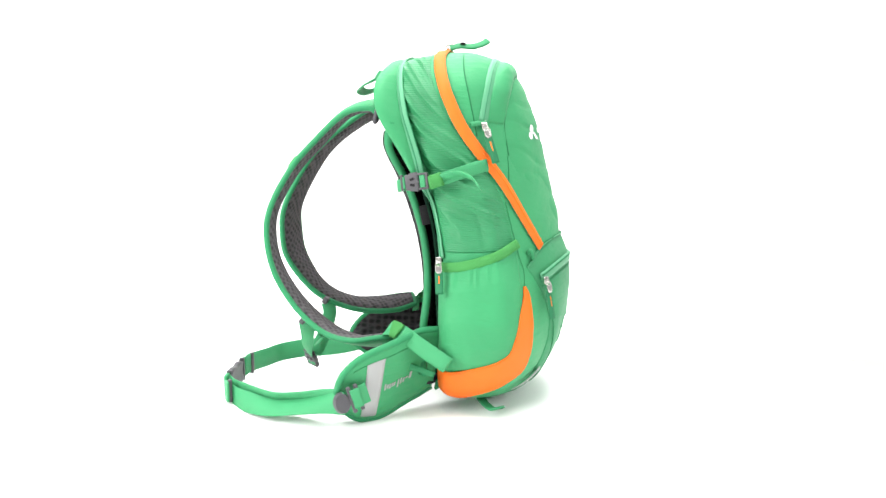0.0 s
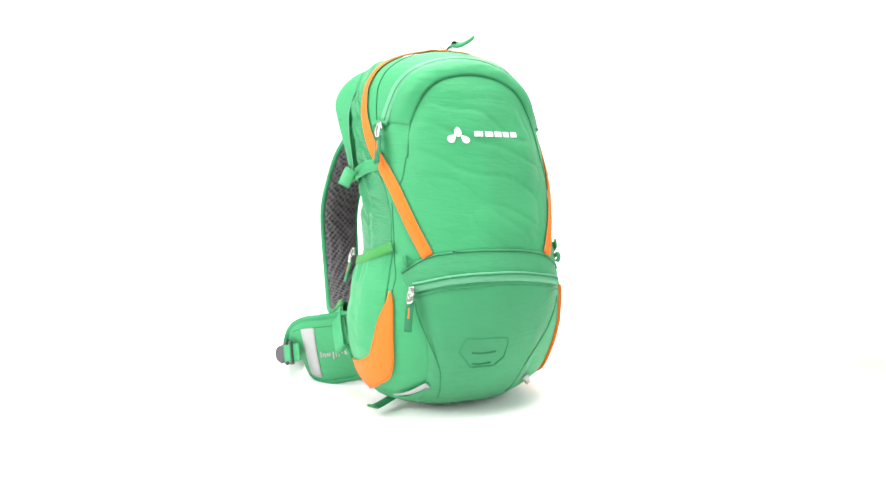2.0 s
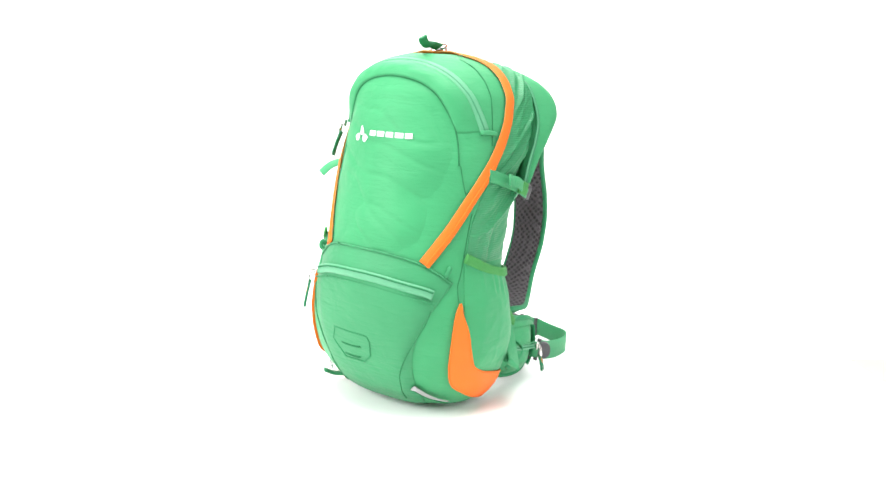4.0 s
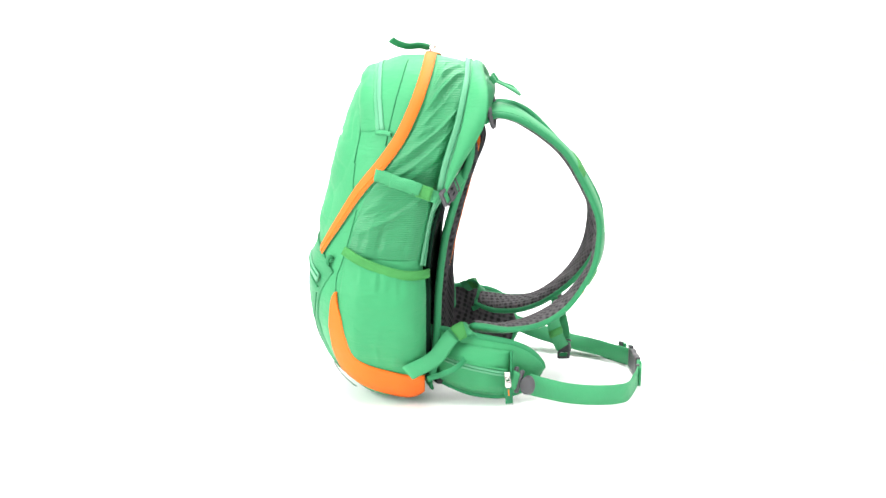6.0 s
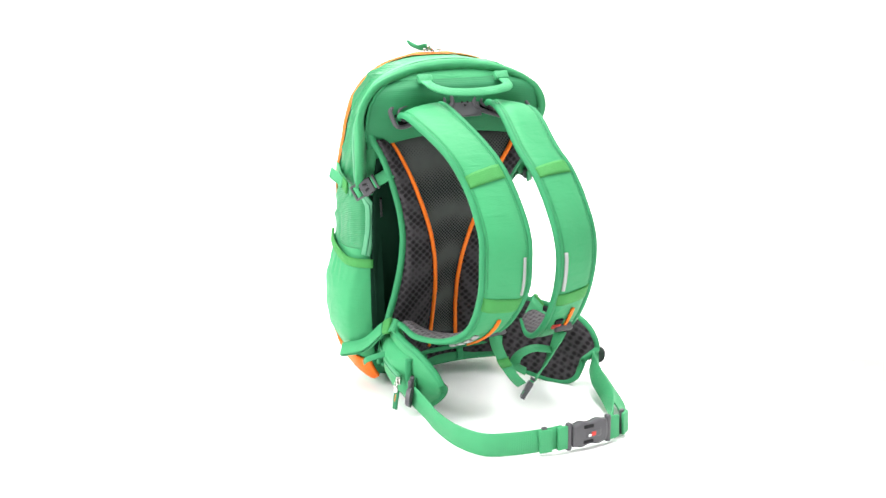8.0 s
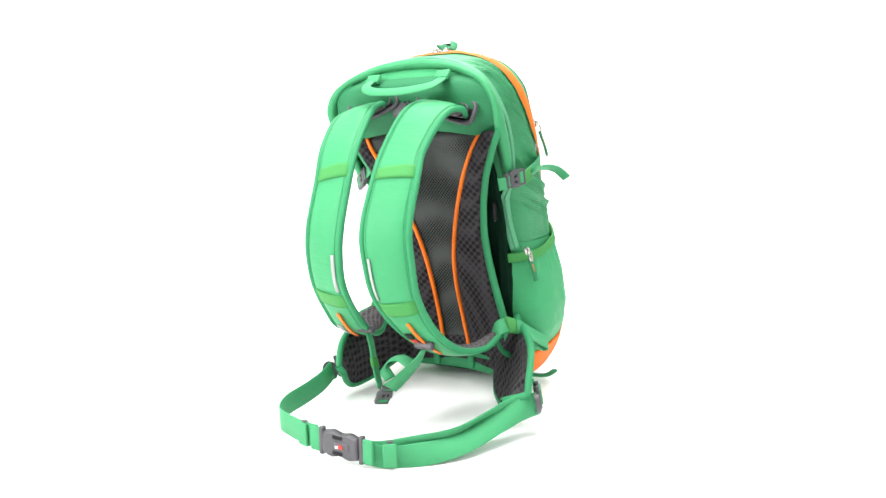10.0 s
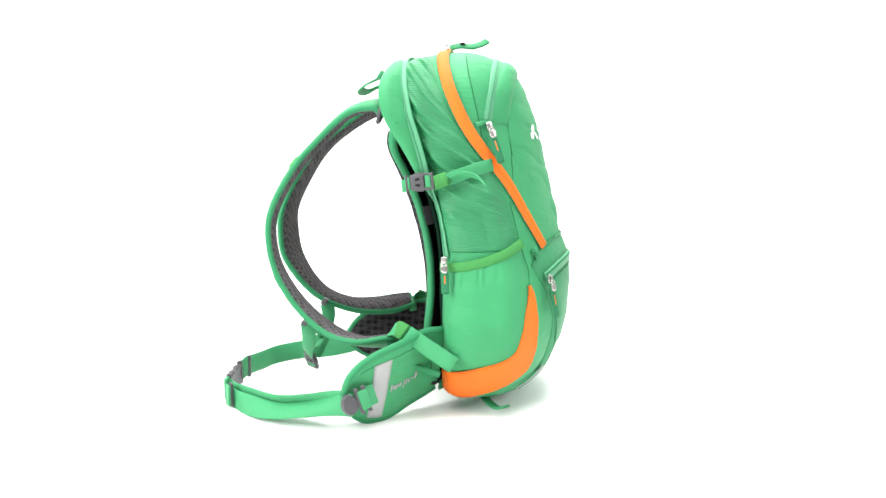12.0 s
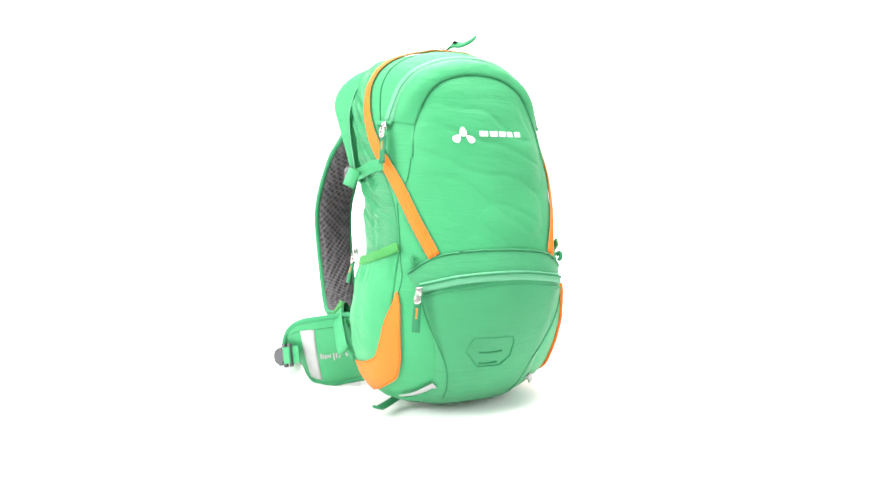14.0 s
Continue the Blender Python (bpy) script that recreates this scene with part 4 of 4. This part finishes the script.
R_PATH = [(-0.066, -0.070, 0.379, 0.052, 0.05, 1, 0.25), (-0.085, -0.068, 0.391, 0.056, 0.0, 1, 0.2), (-0.122, -0.064, 0.381, 0.058, -0.08, 1, 0.1),
          (-0.167, -0.062, 0.338, 0.057, -0.10, 1, 0), (-0.196, -0.069, 0.304, 0.059, -0.14, 1, 0), (-0.224, -0.073, 0.252, 0.061, -0.17, 1, 0), (-0.228, -0.077, 0.211, 0.061, -0.18, 1, 0),
          (-0.217, -0.078, 0.166, 0.058, -0.16, 1, 0), (-0.185, -0.084, 0.120, 0.052, 0.0, 1, -0.1), (-0.140, -0.094, 0.086, 0.050, 0.3, 1, -0.22), (-0.094, -0.107, 0.076, 0.046, 0.7, 0.9, -0.3), (-0.052, -0.114, 0.082, 0.026, 1, 0.7, -0.3)]
for path, s in ((L_PATH, 1), (R_PATH, -1)):
    strap, lay = shoulder(path)
    band(strap, lay, 0.330, 0.362, elastic, "cross_band", "grass-green cross band")
    band(strap, lay, 0.640, 0.672, elastic, "cross_band", "grass-green cross band")
    band(strap, lay, 0.53, 0.63, reflective, "reflective_strip", "silver reflective strip", 0.0085, 0.10 if s > 0 else 0.84, 0.16 if s > 0 else 0.90)
    band(strap, lay, 0.69, 0.80, piping_orange, "orange_tape", "orange tape", 0.0090, 0.40, 0.48)
    if s < 0:
        band(strap, lay, 0.72, 0.735, black_rubber, "print_bar", "dark printed bar", 0.0085, 0.60, 0.80)
        band(strap, lay, 0.74, 0.755, red_print, "print_bar", "red printed bar", 0.0085, 0.60, 0.82)
    else:
        for k in range(4):
            band(strap, lay, 0.745 + 0.022 * k, 0.760 + 0.022 * k, reflective, "print_bar", "pale printed bar", 0.0078, 0.66, 0.80)
    hem = part("slot_hem", sheet(lambda u, v: lay(0.1 + 0.8 * u, 0.0 + 0.03 * v, 0.008), 6, 4, 0.003), webbing, strap)


# stabiliser straps at the strap ends
def stabiliser(points, s, k0, k1):
    pts = cr([Vector(c) for c in points], 36)
    n0 = Vector((0.25, s, 0.35)).normalized()
    nn = [n0] * 36
    run = (pts[-1] - pts[20]).normalized()
    wide = run.cross(n0)
    lap = pts + [pts[-1] + run * 0.003 + n0 * 0.003, pts[-1] + run * 0.003 + n0 * 0.007] + [q + n0 * (0.009 - 0.006 * k / 15) for k, q in enumerate(pts[35:19:-1])]
    st = part("stabiliser_strap", sweep(lap, [wide] * len(lap), flat_ring(0.021, 0.0024)), webbing, pack)
    part("keeper", ribbon([q + Vector((0, s * 0.002, 0.0)) for q in pts[k0:k1]], nn[k0:k1], 0.0225, 0.0062), elastic, st, "grass-green keeper")
    loop = cr([pts[3], pts[3] + Vector((0.004, s * 0.010, -0.02)), Vector((pts[14].x + 0.01, s * 0.132, pts[14].z - 0.045)), Vector((0.006, s * 0.128, 0.040))], 20)
    part("loop_tape", ribbon(loop, [Vector((0, s, 0))] * 20, 0.008, 0.002), binding, st)


stabiliser([(-0.056, -0.112, 0.078), (-0.058, -0.122, 0.096), (-0.048, -0.131, 0.101), (-0.034, -0.137, 0.095), (-0.012, -0.140, 0.080), (0.021, -0.143, 0.059)], -1, 13, 20)
stabiliser([(-0.050, 0.088, 0.080), (-0.050, 0.096, 0.098), (-0.040, 0.101, 0.102), (-0.024, 0.107, 0.092), (-0.004, 0.124, 0.068), (0.026, 0.145, 0.056)], 1, 13, 20)

# ---- hip belt webbing ----
BELT_R = [(-0.100, -0.201, 0.019), (-0.123, -0.183, 0.015), (-0.163, -0.167, 0.005), (-0.208, -0.152, -0.003), (-0.248, -0.128, -0.004), (-0.277, -0.102, -0.003), (-0.290, -0.079, 0.001)]
BELT_L = [(-0.291, -0.008, 0.009), (-0.288, 0.018, 0.009), (-0.276, 0.053, 0.008), (-0.262, 0.082, 0.009), (-0.230, 0.100, 0.012), (-0.187, 0.105, 0.015), (-0.152, 0.106, 0.022), (-0.127, 0.110, 0.030)]


def belt(points, name, parent, w=0.029, tilt=0.0):
    pts = cr([Vector(c) for c in points], 50)
    c = Vector((-0.16, -0.02, 0))
    nn = []
    for i, p in enumerate(pts):
        t = pts[min(i + 1, 49)] - pts[max(i - 1, 0)]
        n = Vector((t.y, -t.x, 0)).normalized()
        n = n if n.dot(p - c) > 0 else -n
        nn.append((n + Vector((0, 0, tilt * math.sin(math.pi * min(1.0, i / 40)) ** 2))).normalized())
    return part(name, ribbon(pts, nn, w, 0.0024), webbing, parent)


br = belt([(x, y, z - 0.002 * math.sin(math.pi * k / 6)) for k, (x, y, z) in enumerate(BELT_R)], "belt_webbing", pack, 0.027, 1.5)
belt([(x + 0.001 + 0.005 * math.sin(math.pi * k / 6), y + 0.002 + 0.010 * math.sin(math.pi * k / 6), z + 0.002 + 0.005 * math.sin(math.pi * k / 6)) for k, (x, y, z) in enumerate(BELT_R)], "doubled_webbing", br, 0.025, -0.7)
bl = belt(BELT_L, "belt_webbing", pack)
m = basis(Vector((-0.292, -0.045, 0.006)), Vector((-0.03, 1, 0.05)), Vector((-1, -0.03, 0)))
main = part("belt_buckle", sheet(lambda u, v: (m @ Vector((0.025 * (2 * u - 1), 0.0155 * (2 * v - 1) * (1 - 0.16 * math.cos(math.pi * (2 * u - 1)) ** 2), 0.0042 + 0.0018 * math.sin(math.pi * v))), m.to_3x3() @ Vector((0, 0, 1))), 17, 9, 0.008), grey_plastic, pack, "grey side-release belt buckle")
for dy in (-0.0095, 0.0095):
    part("prong_window", box(m @ pose(0.003, dy, 0.0050), 0.014, 0.0042, 0.0026, 0.001), black_rubber, main)
for dx in (-0.029, 0.029):
    part("web_bar", box(m @ pose(dx, 0, 0), 0.006, 0.034, 0.0075, 0.002), grey_plastic, main)
    part("web_loop", box(m @ pose(dx * 1.32, 0, 0.0006), 0.014, 0.0285, 0.0052, 0.002), webbing, main)
part("tongue", box(m @ pose(-0.004, 0, 0.004), 0.022, 0.010, 0.006, 0.002), grey_plastic, main)
part("mark", box(m @ pose(-0.003, 0, 0.0073), 0.0060, 0.0050, 0.0010, 0.0004), red_print, main, "red printed mark")
part("mark_white", box(m @ pose(0.0025, 0.0012, 0.0073), 0.0035, 0.0030, 0.0010, 0.0004), white_print, main, "white printed mark")


def slider_bar(at, along, parent):
    """Ladder slider on the belt webbing."""
    m = basis(Vector(at), Vector(along), Vector((-1, 0, 0)))
    part("ladder_bar", box(m @ pose(0, 0, -0.002), 0.0070, 0.0325, 0.0050, 0.0018), grey_plastic, parent)
    part("web_fold", box(m @ pose(0, 0, 0.0022), 0.016, 0.028, 0.0034, 0.0014), webbing, parent)


slider_bar((-0.290, 0.015, 0.0085), (0.2, 1, 0), bl)
slider_bar((-0.281, -0.106, 0.001), (-0.6, 1, 0), br)


def ladder_lock(at, along, out, parent):
    """Rounded ladder lock where the webbing meets the fin."""
    m = basis(Vector(at), Vector(along), Vector(out))
    bm = bmesh.new()
    bmesh.ops.create_cone(bm, cap_ends=True, segments=20, radius1=0.0140, radius2=0.0120, depth=0.006, matrix=m @ pose(0.006, 0, 0) @ Matrix.Diagonal((0.8, 1, 1, 1)))
    lock = part("ladder_lock", bm, grey_plastic, parent, "grey ladder lock", False)
    for dx in (-0.016, -0.006):
        part("lock_bar", box(m @ pose(dx, 0, 0.002), 0.005, 0.034, 0.006, 0.0015), grey_plastic, lock)
    part("lock_webbing", box(m @ pose(-0.012, 0, 0.005), 0.012, 0.024, 0.004, 0.001), webbing, lock)
    part("tail", box(m @ pose(-0.022, 0, -0.001), 0.016, 0.025, 0.003, 0.001), webbing, lock)


ladder_lock((-0.096, -0.198, 0.022), (-0.80, -0.52, -0.28), (0.50, -0.84, 0.15), fin_r)
ladder_lock((-0.122, 0.112, 0.031), (-0.72, 0.62, -0.22), (0.62, 0.76, 0.12), fin_l)

# ---- sternum strap ----
def twisted(points, n0, n1, w, name, parent):
    q = cr([Vector(c) for c in points], 26)
    nn = [Vector(n0).lerp(Vector(n1), k / 25).normalized() for k in range(26)]
    return part(name, ribbon(q, nn, w, 0.0022), webbing, parent), q, nn


stl, q, nn = twisted([(-0.168, 0.008, 0.106), (-0.165, 0.006, 0.090), (-0.170, -0.002, 0.066), (-0.177, -0.012, 0.046), (-0.182, -0.020, 0.036)], (0.45, -0.9, 0.1), (0.2, -0.95, 0.1), 0.020, "sternum_strap", pack)
part("keeper", ribbon(q[11:15], nn[11:15], 0.0215, 0.0050), elastic, stl, "grass-green keeper")
strr, q, nn = twisted([(-0.176, -0.086, 0.096), (-0.178, -0.074, 0.078), (-0.184, -0.054, 0.056), (-0.187, -0.038, 0.042)], (0.2, -0.95, 0.2), (-0.35, -0.9, 0.2), 0.020, "sternum_strap", pack)
twisted([(-0.180, -0.068, 0.074), (-0.172, -0.046, 0.078), (-0.168, -0.026, 0.072), (-0.170, -0.018, 0.060), (-0.176, -0.030, 0.050)], (-0.25, 0.3, 1), (-0.25, 0.3, 1), 0.015, "loose_loop", strr)
m = basis(Vector((-0.185, -0.027, 0.031)), Vector((0.1, 0.5, -0.75)), Vector((-0.5, -0.8, -0.3)))
bk = buckle(m, 0.029, 0.019, strr, "small grey sternum buckle")
for at, par in (((-0.170, 0.009, 0.110), stl), ((-0.178, -0.088, 0.101), strr)):
    part("rail_slider", box(Matrix.Translation(at) @ pose(0, 0, 0, 0, 35, 0), 0.008, 0.026, 0.010, 0.002), grey_plastic, par, "grey rail slider")

# loops under the base
foot = cr([Vector(c) for c in ((0.060, -0.075, 0.002), (0.070, -0.098, -0.004), (0.082, -0.118, -0.006), (0.094, -0.128, 0.000))], 16)
part("base_loop", ribbon(foot, [Vector((0, 0.1, 1))] * 16, 0.013, 0.0035), dark_green, pack)


def settle():
    """The filled front part slumps a little towards one flank."""
    heights, shift = [-0.02, 0.06, 0.12, 0.25, 0.30, 0.36, 0.41, 0.435, 0.50], [-0.002, -0.003, -0.003, -0.002, -0.002, -0.006, -0.009, -0.012, -0.013]
    for ob in pack.children_recursive:
        n = len(ob.data.vertices)
        co = np.empty(n * 3)
        ob.data.vertices.foreach_get("co", co)
        co = co.reshape(n, 3)
        co[:, 1] += np.interp(co[:, 2], heights, shift) * np.clip((co[:, 0] + 0.03) / 0.08, 0, 1)
        ob.data.vertices.foreach_set("co", co.ravel())
        ob.data.update()


settle()


def motions():
    base = pose(0, -0.012, 0.004, 0, 0, -6) @ pose(0, 0, 0, -3, 0, 0)
    walk(pack, [(t / 2, pose(0, 0, 0, 0, 0, -29.757 * t / 2) @ base) for t in range(29)])


motions()
